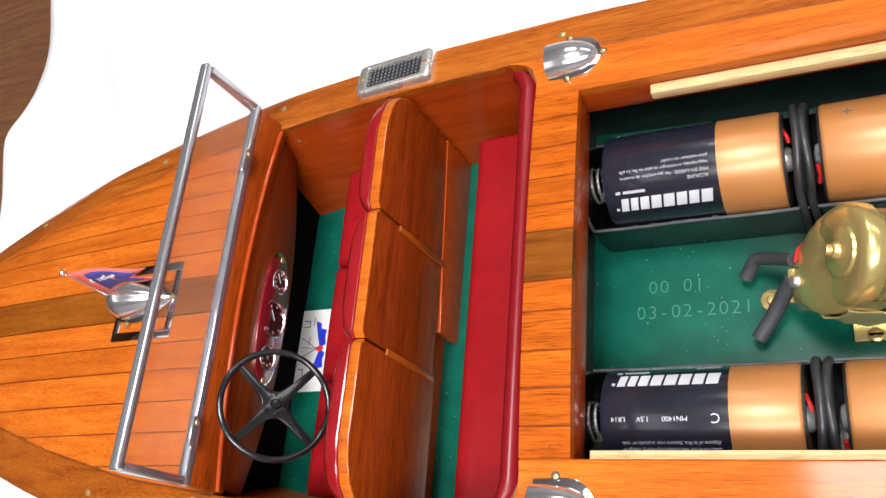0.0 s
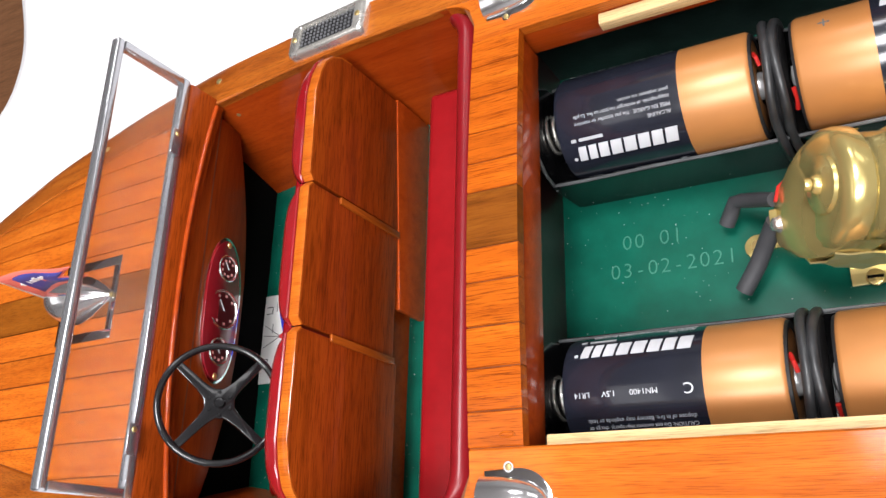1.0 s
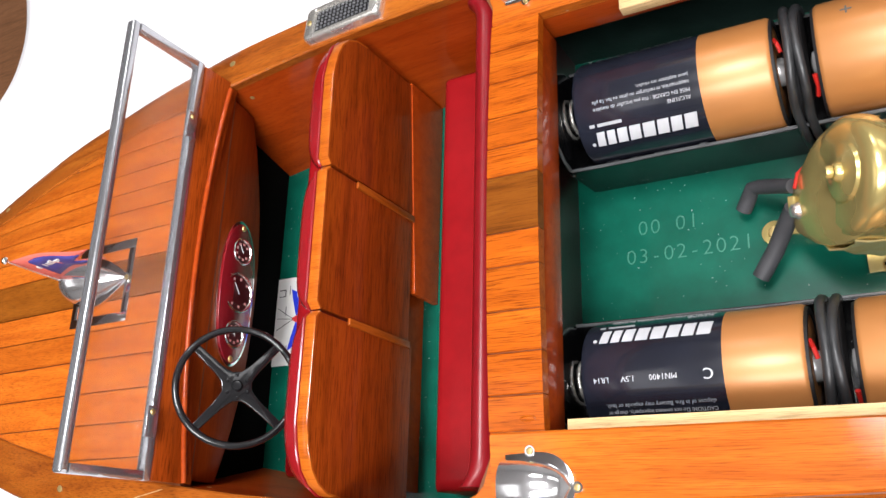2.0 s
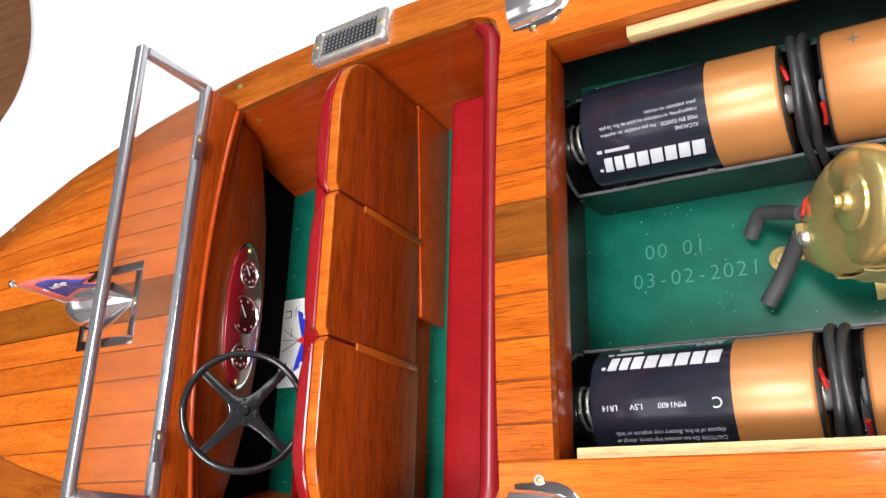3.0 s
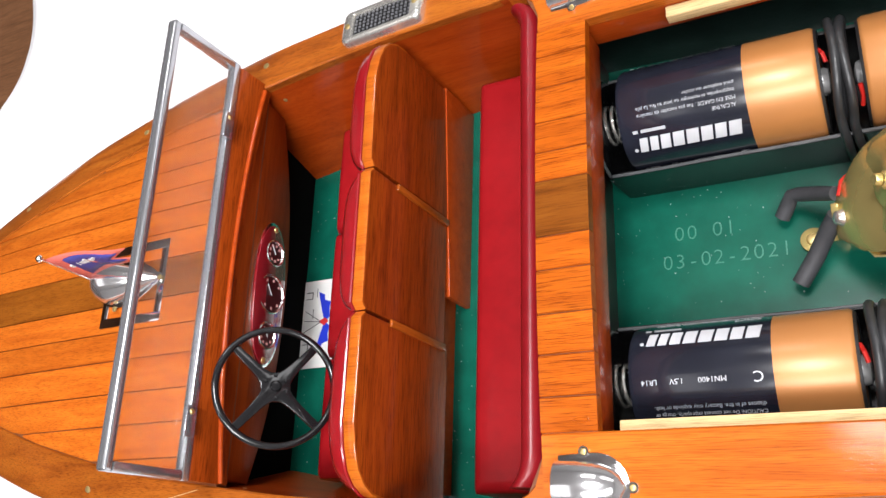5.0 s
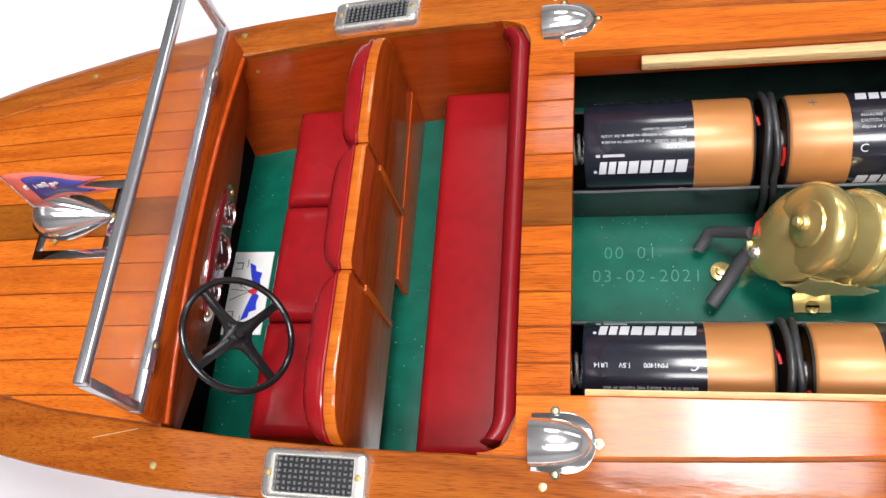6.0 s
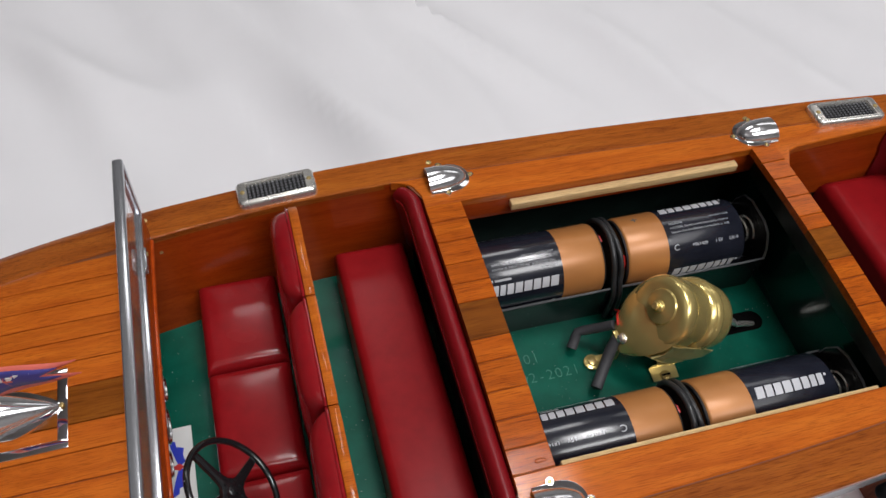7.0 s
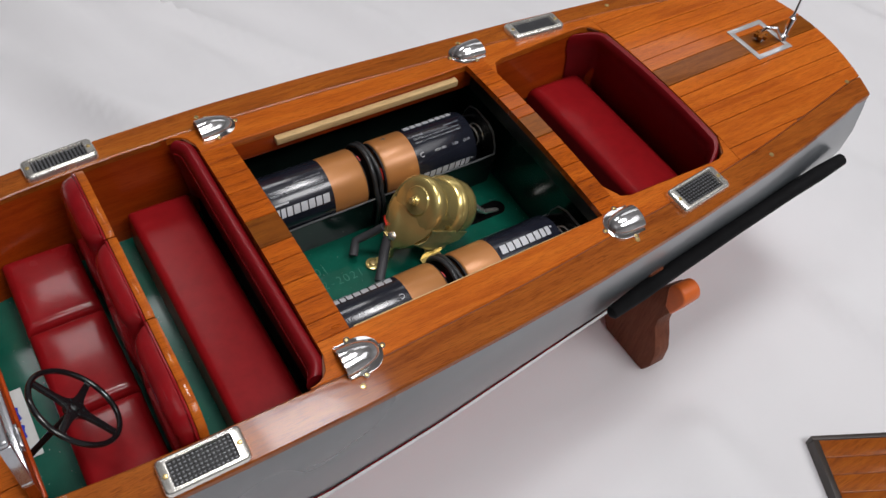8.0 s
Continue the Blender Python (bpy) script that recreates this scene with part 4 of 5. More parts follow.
# ---- seats ----
def slab_yz(points, x0, x1, bevel=0.0, seg=3, both=True):
    """A plate with an outline in y and z, from x0 to x1."""
    b2 = bmesh.new()
    f = b2.faces.new([b2.verts.new((x0, y, z)) for y, z in points])
    ext = bmesh.ops.extrude_face_region(b2, geom=[f])
    top = [g for g in ext["geom"] if isinstance(g, bmesh.types.BMVert)]
    bmesh.ops.translate(b2, verts=top, vec=(x1 - x0, 0, 0))
    if bevel:
        es = [e for e in b2.edges if abs(e.verts[0].co.x - e.verts[1].co.x) < 1e-6 and (both or abs(e.verts[0].co.x - x0) < 1e-6)]
        bmesh.ops.bevel(b2, geom=es, offset=bevel, segments=seg, profile=0.6, affect="EDGES")
    return b2


def back_outline(y0, y1, z0, z1=6.0, end=0, inset=0.0):
    """One third of the backrest; end: +1 or -1 where that side curves down to the hull."""
    z1, y0, y1 = z1 - inset, y0 + inset, y1 - inset
    pts = [(y0, z0), (y1, z0)]
    if end > 0:
        pts += [(y1, -8), (y1 - 0.7, -3), (y1 - 2.5, 0.6), (y1 - 5.5, 3.4), (y1 - 10, 5.2), (y1 - 16, z1), (y0 + 1.5, z1 - 0.3), (y0, z1 - 1.8)]
    elif end < 0:
        pts += [(y1, z1 - 1.8), (y1 - 1.5, z1 - 0.3), (y0 + 16, z1), (y0 + 10, 5.2), (y0 + 5.5, 3.4), (y0 + 2.5, 0.6), (y0 + 0.7, -3), (y0, -8)]
    else:
        pts += [(y1, z1 - 1.8), (y1 - 1.5, z1 - 0.3), (y0 + 1.5, z1 - 0.3), (y0, z1 - 1.8)]
    return pts


def back_pad(y0, y1, end):
    """A stuffed pad in front of one back panel, rounded at its top and ends."""
    b2 = bmesh.new()
    prev = None
    for i in range(33):
        u = i / 32
        u = 0.5 - 0.5 * math.cos(math.pi * u)
        y = y0 + (y1 - y0) * u
        e = max(0.0, 1 - abs(2 * u - 1) ** 5) ** 0.45
        d = (y1 - y) if end > 0 else (y - y0) if end < 0 else 99
        top = 6.3 + float(np.interp(d, (0, 0.7, 2.5, 5.5, 10, 16), (-14, -9.3, -5.7, -2.9, -1.1, 0)))
        T, zt = 0.4 + 6.4 * e, top - 2.5 * (1 - e)
        pts = [(-58.9, -34.0), (-58.9 - T * 0.9, -34.0), (-58.9 - T, -30), (-58.9 - T * 1.03, -15), (-58.9 - T, zt - 6)]
        pts += [(-58.9 - T * math.cos(a) ** 0.9, zt - 6 + 6 * math.sin(a)) for a in (0.3, 0.6, 0.9, 1.15, 1.4)] + [(-58.9, zt)]
        cur = [b2.verts.new((x, y, z)) for x, z in pts]
        if prev:
            for j in range(len(pts) - 1):
                b2.faces.new((prev[j], cur[j], cur[j + 1], prev[j + 1]))
        prev = cur
    return b2


def puffed(x0, x1, y0, y1, z0, z1, r, crown):
    """A stuffed cushion: a box with round shoulders of that radius and a crowned top."""
    b2 = bmesh.new()
    side = lambda a, b, n: [a + r * (1 - math.cos(k * math.pi / 12)) for k in range(6)] + [a + r + (b - a - 2 * r) * k / n for k in range(n + 1)] + [b - r * (1 - math.cos(k * math.pi / 12)) for k in range(5, -1, -1)]
    xs, ys = side(x0, x1, 6), side(y0, y1, 14)
    dip = lambda d: r - math.sqrt(max(0.0, r * r - max(0.0, r - d) ** 2))
    top = []
    for x in xs:
        row = []
        for y in ys:
            dx, dy = min(x - x0, x1 - x), min(y - y0, y1 - y)
            soft = math.sin(math.pi * (x - x0) / (x1 - x0)) * math.sin(math.pi * (y - y0) / (y1 - y0))
            row.append(b2.verts.new((x, y, z1 - crown + crown * max(0.0, soft) ** 0.5 - min(r, math.hypot(dip(dx), dip(dy))))))
        top.append(row)
    for a, b in zip(top, top[1:]):
        for k in range(len(ys) - 1):
            b2.faces.new((a[k], b[k], b[k + 1], a[k + 1]))
    rim = top[0] + [row[-1] for row in top[1:]] + top[-1][-2::-1] + [row[0] for row in top[-2:0:-1]]
    foot = [b2.verts.new((v.co.x, v.co.y, z0)) for v in rim]
    for k in range(len(rim)):
        n = (k + 1) % len(rim)
        b2.faces.new((rim[k], rim[n], foot[n], foot[k]))
    b2.faces.new(foot)
    return b2


def front_bench():
    t = root("front_bench", -75, 0, -50, label="red vinyl front bench with varnished wooden back on the green floor", category="bench seat")
    for y0, y1 in ((20.2, 56.0), (-19.2, 19.6), (-54.5, -19.8)):
        part("seat_cushion", puffed(-94, -66.5, y0, y1, -49.9, -29.8, 3.4, 1.2), M_SEAT, t, "puffed glossy red vinyl seat cushion")
    for y0, y1, e in ((19.2, 60.3, 1), (-18.8, 18.4, 0), (-62.0, -19.6, -1)):
        part("back_cushion", back_pad(y0 + 0.3, y1 - 0.3, e), M_PAD, t, "padded red vinyl back cushion")
        edge = back_outline(y0, y1, -33, 6.3, e, 0.1)
        part("piping", slab_yz(edge, -59.1, -58.5, 0.2, 1), M_REDROLL, t)
        bead = [Vector((-59.1, y, z)) for y, z in edge[2:]]
        part("piping", tube(bead, 0.55, 8), M_PAD, t, "glossy raised piping round the pad")
        part("back_panel", slab_yz(back_outline(y0, y1, -35 if e >= 0 else -37, 6.4, e), -58.5, -55.4, 0.5, 2), M_BACK, t, "varnished mahogany back panel")
        top = [(y, z) for y, z in back_outline(y0, y1, -35, 6.4, e)[2:] if z > -9]
        cap = bmesh.new()
        prev = None
        for k, (y, z) in enumerate(top):
            a, b = top[max(0, k - 1)], top[min(len(top) - 1, k + 1)]
            nv = Vector((0, b[1] - a[1], a[0] - b[0])).normalized()
            nv = nv if nv.z > 0 or abs(nv.z) < 0.05 else -nv
            cur = [cap.verts.new(Vector((x, y, z)) + nv * d) for x, d in ((-58.4, -0.3), (-58.4, 0.12), (-58.1, 0.3), (-55.8, 0.3), (-55.45, 0.12), (-55.45, -0.3))]
            if prev:
                for j in range(5):
                    cap.faces.new((prev[j], cur[j], cur[j + 1], prev[j + 1]))
            prev = cur
        part("top_edge", cap, M_DECK, t, "bright orange varnished top edge")
    part("lower_panel", slab_yz([(-4.2, -49.9), (60.8, -49.9), (60.8, -31), (-4.2, -36.8)], -56.9, -55.0, 0.3, 2), M_LINING, t, "varnished lower back panel")
    part("kick_panel", box(-64, -60, -58, 58, -49.9, -34), M_LINING, t)
    for y in (17.6, -19.6):
        part("batten", box(-55.6, -54.7, y - 1.0, y + 1.0, -35, -6.5, 0.3), M_BACKZ, t, "thin upright batten over the panel joint")


def rear_bench():
    t = root("rear_bench", -30, 0, -50, label="red vinyl bench with padded back against the cross beam", category="bench seat")
    part("seat_cushion", puffed(-43.6, -17.6, -59, 59, -49.9, -28.8, 3.0, 0.8), M_RED, t, "plain red vinyl seat cushion")
    prof = [(-13.6, -34), (-16.4, -13.0), (-17.2, -10.0)] + [(-15.5 + 2.9 * math.cos(radians(a)), -4.6 + 4.2 * math.sin(radians(a))) for a in range(205, -11, -15)] + [(-12.6, -34)]
    b2 = bmesh.new()
    prev = None
    for y in steps(-60.2, -50, 1.0)[:-1] + steps(-50, 50, 5) + steps(50, 60.2, 1.0)[1:]:
        k = max(0.0, abs(y) - 53.5)
        back = 9 - math.sqrt(81 - k * k)
        cur = [b2.verts.new((x - back * (1.0 if z > -20 else 0.75), y, z - 0.22 * back)) for x, z in prof]
        if prev:
            for j in range(len(prof) - 1):
                b2.faces.new((prev[j], cur[j], cur[j + 1], prev[j + 1]))
        else:
            b2.faces.new(cur)
        prev = cur
    b2.faces.new(prev[::-1])
    rest = part("backrest", b2, M_REDROLL, t, "padded dark red backrest with rolled top")
    line = []
    for y in steps(-59, 59, 2):
        back = 9 - math.sqrt(81 - max(0.0, abs(y) - 53.5) ** 2)
        line.append((-18.3 - back, y, -6.2 - 0.22 * back))
    part("piping", tube(line, 0.45, 8), M_PAD, rest, "thin glossy piping along the roll")



def aft_bench():
    t = root("aft_bench", 165, 0, -46, label="red vinyl bench in the aft cockpit", category="bench seat")
    part("seat_cushion", puffed(153, 182.5, -48, 48, -45.9, -24.0, 4.2, 1.0), M_RED, t, "red vinyl seat cushion with rounded front")
    prof = [(186.0, -30), (183.8, -7.5), (182.0, -4.0), (181.4, 0.5), (181.3, 3.0), (182.3, 4.8), (184.1, 5.3), (185.9, 4.2), (186.4, 1.5), (186.4, -30)]
    b2 = bmesh.new()
    prev = None
    for y in steps(-48, -36, 1)[:-1] + steps(-36, 36, 6) + steps(36, 48, 1)[1:]:
        k = max(0.0, (abs(y) - 37) / 9)
        cur = [b2.verts.new((x - 7 * k ** 2.2, y, z - 1.8 * k ** 2 - 0.0012 * y * y)) for x, z in prof]
        if prev:
            for j in range(len(prof) - 1):
                b2.faces.new((prev[j], cur[j], cur[j + 1], prev[j + 1]))
        else:
            b2.faces.new(cur)
        prev = cur
    b2.faces.new(prev[::-1])
    part("backrest", b2, M_REDROLL, t, "padded dark red backrest with rolled top")


front_bench()
rear_bench()
aft_bench()


# ---- engine bay: cells, holders, motor ----
CELL_R = 13.1


def wrap(bm, x0, phi, lift=0.12):
    """Bends flat work (x along the cell, y across) round the cell at that angle from the top towards -y."""
    for v in bm.verts:
        a = radians(phi) - v.co.y / CELL_R
        r = CELL_R + lift + v.co.z
        v.co = Vector((x0 + v.co.x, -r * math.sin(a), r * math.cos(a)))
    return bm


def cell():
    """A C cell lying along x, positive end at x = 0 towards -x, its axis at its origin."""
    t = new("battery")
    t.empty_display_size = 0.02
    ORIGIN[t] = Vector((0, 0, 0))
    prof_cu = [(0, 4.2), (0, 12.1), (0.5, 12.8), (1.2, 13.1), (16.2, 13.1)]
    part("copper_sleeve", lathe(prof_cu, (0, 0, 0), (1, 0, 0), 56), M_COPPER, t, "copper coloured band at the positive end")
    part("positive_cap", lathe([(-2.0, 0), (-1.9, 1.8), (-1.5, 2.9), (-0.8, 3.3), (0.3, 3.4)], (0, 0, 0), (1, 0, 0), 32), M_STEEL, t, "nickel positive terminal")
    part("insulator", lathe([(0.2, 2.0), (0.2, 5.0), (0.6, 5.4), (0.6, 10.6), (-0.3, 11.0), (-0.3, 12.3), (0.4, 12.6)], (0, 0, 0), (1, 0, 0), 40), M_BLACK, t, "black insulating ring round the terminal")
    part("wrap", lathe([(16.2, 13.13), (45.9, 13.13), (46.8, 12.7), (47.1, 11.6)], (0, 0, 0), (1, 0, 0), 56), M_CELL, t, "glossy black wrapper")
    part("negative_cap", lathe([(47.0, 0), (47.0, 9.5), (46.7, 10.2), (46.7, 11.8)], (0, 0, 0), (1, 0, 0), 32), M_NICKEL, t)
    for phi in (-42, 78, 198):
        # maker's name as a row of plain slanted blocks
        x = 18.2
        for w in (2.9, 2.6, 2.7, 2.9, 2.7, 2.4, 2.0, 2.0):
            bm = bmesh.new()
            vs = [bm.verts.new((a + 0.14 * b, b, 0)) for a, b in ((0, -1.95), (w, -1.95), (w, -0.6), (w, 0.6), (w, 1.95), (0, 1.95), (0, 0.6), (0, -0.6))]
            for q in ((0, 1, 2, 7), (7, 2, 3, 6), (6, 3, 4, 5)):
                bm.faces.new([vs[k] for k in q])
            part("name_mark", wrap(bm, x, phi, 0.2), M_PRINT, t, smooth=False)
            x += w + 0.6
        dot = cylinder((0, 0, 0), (0, 0, 0.05), 0.5, seg=8)
        part("name_mark", wrap(moved(dot, Matrix.Translation((0.2, 1.2, 0))), x + 0.4, phi, 0.15), M_PRINT, t, smooth=False)
    for body, x, size in (("C", 19.2, 3.2), ("MN1400", 28.6, 1.7), ("1.5V", 36.2, 1.7), ("LR14", 42.2, 1.7)):
        part("print", wrap(text_mesh(body, size, 0.03), x, 272), M_PRINT, t, smooth=False)
    part("print", wrap(text_mesh("+", 5.0, 0.03), 7.0, -151), M_INK, t, smooth=False)
    english = ("ALKALINE", "CAUTION: Do not connect improperly, charge or", "dispose of in fire. Battery may explode or leak.")
    french = ("ALCALINE", "MISE EN GARDE : Ne pas installer de mani\u00e8re", "inappropri\u00e9e, ni recharger ou jeter au feu. La pile", "peut exploser ou couler.")
    for phi0, lines in ((-20, french), (108.5, english), (228.5, english)):
        for row, body in enumerate(lines):
            bm = text_mesh(body, 1.35, 0.03)
            x0, x1 = min(v.co.x for v in bm.verts), max(v.co.x for v in bm.verts)
            wide = min(23.5, (x1 - x0) * 0.92)
            for v in bm.verts:
                v.co.x = 18.4 + (v.co.x - x0) * wide / (x1 - x0)
            part("small_print", wrap(bm, 0, phi0 + 3 + row * 7.5), M_PRINTDIM, t, smooth=False)
    for phi0 in (106, 226):
        bm = text_mesh("Assembled in U.S.A.", 1.2, 0.03)
        x0, x1 = min(v.co.x for v in bm.verts), max(v.co.x for v in bm.verts)
        for v in bm.verts:
            v.co.x = 34.8 + (v.co.x - x0) * 8.0 / (x1 - x0)
        part("small_print", wrap(bm, 0, phi0 + 3), M_PRINTDIM, t, smooth=False)
    for xa, xb in ((35.5, 41.6), (42.3, 43.6)):
        part("small_print", wrap(box(xa, xb, -0.4, 0.4, 0, 0.03), 0, -26), M_PRINTDIM, t, smooth=False)
    tagged(t, label="copper and black C size alkaline battery in its holder", category="battery", group="batteries in the engine bay")
    return t


def place_cells():
    first = cell()
    spots = []
    for y, z, rolls in ((34.5, -28.6, (-15, 131)), (-34.8, -29.2, (78, -72))):
        spots.append((48.8, y, z, 180, rolls[0]))
        spots.append((57.6, y, z, 0, rolls[1]))
    for k, (x, y, z, turn, roll) in enumerate(spots):
        m = Matrix.Translation((x * 0.001, y * 0.001, z * 0.001 + DECK)) @ pose(0, 0, 0, 0, 0, turn) @ pose(0, 0, 0, roll)
        if k == 0:
            first.matrix_basis = m
        else:
            copy_thing(first, m)


def holder(y, z, flip, label):
    t = root("battery_holder", 53, y, -49.9, label=label, category="battery holder", group="battery holders")
    zb = -49.9
    part("tray_floor", box(-4.5, 114.5, y - 11.5, y + 11.5, zb, zb + 2.0, 0.5), M_PLASTIC, t)
    for s in (1, -1):
        part("tray_wall", slab_yz([(y + s * 11.0, zb), (y + s * 12.2, zb), (y + s * 14.6, -30), (y + s * 13.5, -30)], -4, 114.5, 0.15, 1), M_PLASTIC, t, "thin black sloping side wall")
        part("worn_edge", tube([(x, y + s * 14.05 + 0.1 * math.sin(x), -29.9) for x in steps(-4, 114, 8)], 0.42, 6), M_WORN, t, "grey worn top edge")
    for x, s in ((-5.2, -1), (113.6, 1)):
        pts = [(y - 12, zb), (y + 12, zb), (y + 13.8, -33), (y + 12.6, -26), (y + 9.5, -20.2), (y + 5, -18.2), (y - 5, -18.2), (y - 9.5, -20.2), (y - 12.6, -26), (y - 13.8, -33)]
        part("end_wall", slab_yz(pts, x, x + 1.3, 0.4, 2), M_PLASTIC, t, "black end wall with rounded corners")
        part("worn_edge", tube([(x + 0.65, py, pz + 0.05) for py, pz in pts[2:]], 0.5, 6), M_WORN, t, "grey worn top edge")
        for sy in (1, -1):
            part("end_cheek", slab_yz([(y + sy * 12, zb), (y + sy * 14.3, -31), (y + sy * 13.2, -30), (y + sy * 11, zb)], min(x, x - s * 7), max(x, x - s * 7), 0.2, 1), M_PLASTIC, t)
    # coil springs at the negative ends
    for x0, x1 in ((-3.8, 2.2), (104.4, 113.4)):
        pts = []
        n = 60
        for k in range(n + 1):
            u = k / n
            a = 2 * math.pi * 3.5 * u
            r = 5.2 - 1.2 * u if x0 < 0 else 4.0 + 1.2 * u
            pts.append((x0 + (x1 - x0) * u, y + r * math.cos(a), z + r * math.sin(a)))
        part("spring", tube(pts, 0.45, 8), M_NICKEL, t, "nickel contact spring")
    # middle partition and the black cords laid over the gap between the cells
    arc = [(y + 12.0 * math.sin(radians(a)), z + 12.0 * math.cos(radians(a))) for a in range(-80, 81, 8)]
    part("partition", slab_yz([(y - 9.2, zb), (y + 9.2, zb)] + arc[::-1], 52.5, 53.7, 0.3, 1), M_PLASTIC, t)
    for x0, drift, rr in ((52.0, 0.8, 13.6), (54.2, 1.6, 13.5)):
        run = [(x0 + 0.35 * math.sin(a * 0.05 + x0), y + rr * math.sin(radians(a)), z + rr * math.cos(radians(a))) for a in range(88, -85, -8)]
        run += [(x0 + drift * 0.3, y - 15.2, -31.5), (x0 + drift * 0.6, y - 15.3, -36), (x0 + drift, y - 14.6, -42), (x0 + drift * 1.1, y - 14.0, -48.6)]
        part("cord", tube(run, 1.05, 10), M_CORD, t, "dark grey cord laid over the battery joint")
    part("joint_tape", slab_yz([(y + 13.0 * math.sin(radians(a)), z + 13.0 * math.cos(radians(a))) for a in range(-96, 97, 12)], 51.2, 55.2, 0.3, 1), M_FOAM, t, "ragged black tape between the cells")
    part("wire", tube([(49.2, y + 3.5, z + 9.0), (49.9, y + 1.5, z + 10.6), (50.4, y - 0.5, z + 9.8)], 0.5, 8), M_WIRE_RED, t, "short end of red wire")
    part("wire", tube([(56.5, y - 9.8, z + 3.6), (56.9, y - 8.8, z + 6.2), (56.6, y - 7.0, z + 8.4)], 0.55, 8), M_WIRE_RED, t, "short end of red wire")


def motor():
    t = root("electric_motor", 70, 4, -50, label="polished brass electric motor on the green engine bay floor", category="motor")
    a, b = Vector((57.6, 1.9, -18.4)), Vector((91.2, 4.6, -39.4))
    ax = (b - a).normalized()
    prof = [(1.2, 0), (1.0, 9.6), (1.5, 11.6), (2.6, 12.6), (4.4, 13.0), (6.4, 12.9), (7.4, 12.0), (9.5, 11.7), (15.5, 12.0), (16.2, 12.9), (17.4, 13.3), (18.4, 12.8), (19.0, 13.1), (20.2, 13.6), (21.4, 13.3), (22.0, 12.6), (26, 12.4), (29, 11.7), (31.0, 10.2), (31.8, 8.4), (32.0, 4.2), (33.2, 4.0), (33.2, 0)]
    side = ax.cross(Vector((0, 0, 1))).normalized()
    down = side.cross(ax).normalized()
    if down.z > 0:
        down = -down
    top = -down * 2.4 - ax * 0.1
    part("motor_can", lathe(prof, a, ax, 56), M_BRASS, t, "rounded brass motor casing with raised bands")
    part("boss", lathe([(-1.4, 0), (-1.4, 1.5), (-0.9, 2.0), (-0.1, 2.2), (0.1, 3.8), (0.3, 4.3), (0.5, 6.0), (1.4, 6.6)], a + top, ax, 32), M_BRASS, t)
    part("bearing", lathe([(-3.0, 0), (-3.0, 1.1), (-2.6, 1.4), (-1.7, 1.4)], a + top, ax, 16), M_BRASS, t, "small worn bearing pin")
    # tapered nose plate that carries the terminal, down and forward of the can
    nose = bmesh.new()
    rows = []
    for k, (dn, wd, dp) in enumerate(((-3, 12.7, 2.6), (2, 12.9, 1.6), (6, 12.5, 0.9), (10, 11.3, 0.4), (14, 9.3, 0.1), (18, 6.6, 0.1), (20.5, 4.4, 0.4), (21.6, 2.4, 1.0))):
        c = a + down * dn + ax * dp
        rows.append([nose.verts.new(c + side * wd * s + ax * q) for s, q in ((-1, 9), (-1, 1.2), (-0.8, 0), (0, -0.5), (0.8, 0), (1, 1.2), (1, 9))])
    for p, q in zip(rows, rows[1:]):
        for k in range(6):
            nose.faces.new((p[k], p[k + 1], q[k + 1], q[k]))
    part("nose_plate", nose, M_BRASS, t, "tapered brass end plate")
    bolt = a + down * 16.8 - ax * 0.2
    part("terminal_bolt", lathe([(-1.8, 0), (-1.8, 0.9), (-1.4, 1.5), (-0.4, 1.7), (0, 2.1), (0.8, 2.1)], bolt, ax, 16), M_NICKEL, t, "nickel terminal bolt")
    # crumpled foil wrapped round the lower near side of the can, with a foot on the floor
    rng = random.Random(11)
    near = side if side.y < 0 else -side

    def crumpled(rows, name, label):
        bm = bmesh.new()
        prev = None
        for k, row in enumerate(rows):
            cur = [bm.verts.new(p) for p in row]
            if prev:
                for j in range(len(cur) - 1):
                    d = (k + j) % 2
                    bm.faces.new((prev[j], prev[j + 1], cur[j + d]))
                    bm.faces.new((prev[j + 1 - d], cur[j + 1], cur[j]))
            prev = cur
        ob = part(name, bm, M_FOIL, t, label, False)
        ob.modifiers.new("thickness", "SOLIDIFY").thickness = 0.0004

    rows = []
    for k in range(8):
        ang = radians(78 - 11 * k)
        row = []
        for u in range(9):
            d = 3.0 + 2.9 * u + 1.2 * math.sin(k * 1.3)
            flare = math.exp(-((78 - 11 * k - 36) / 24) ** 2) * (1 - 0.5 * abs(u - 3.5) / 4.5)
            r = 13.2 + 5.6 * flare + rng.uniform(-0.1, 0.5)
            row.append(a + ax * (d + rng.uniform(-0.4, 0.4)) + r * (math.sin(ang) * near + math.cos(ang) * down))
        rows.append(row)
    crumpled(rows, "foil", "crumpled brass foil wrapped under the can")
    rows = []
    for k, (y, z, rough) in enumerate(((-6.5, -37.5, 0.3), (-8.2, -41, 0.5), (-6.6, -44.5, 0.4), (-5.2, -48.4, 0.1), (-7.6, -48.7, 0.06), (-10.4, -48.8, 0.03))):
        rows.append([Vector((60.2 + 1.7 * u + rng.uniform(-0.3, 0.3), y + rng.uniform(-1, 1) * rough, z + rng.uniform(-1, 1) * rough)) for u in range(7)])
    crumpled(rows, "foil_foot", "folded brass foot on the floor")
    part("foot_screw", lathe([(0, 0), (0, 2.1), (0.5, 1.9), (0.9, 0)], (65.4, -9.0, -48.6), (0, 0, 1), 18), M_SCREW, t, "slotted screw in the foot")
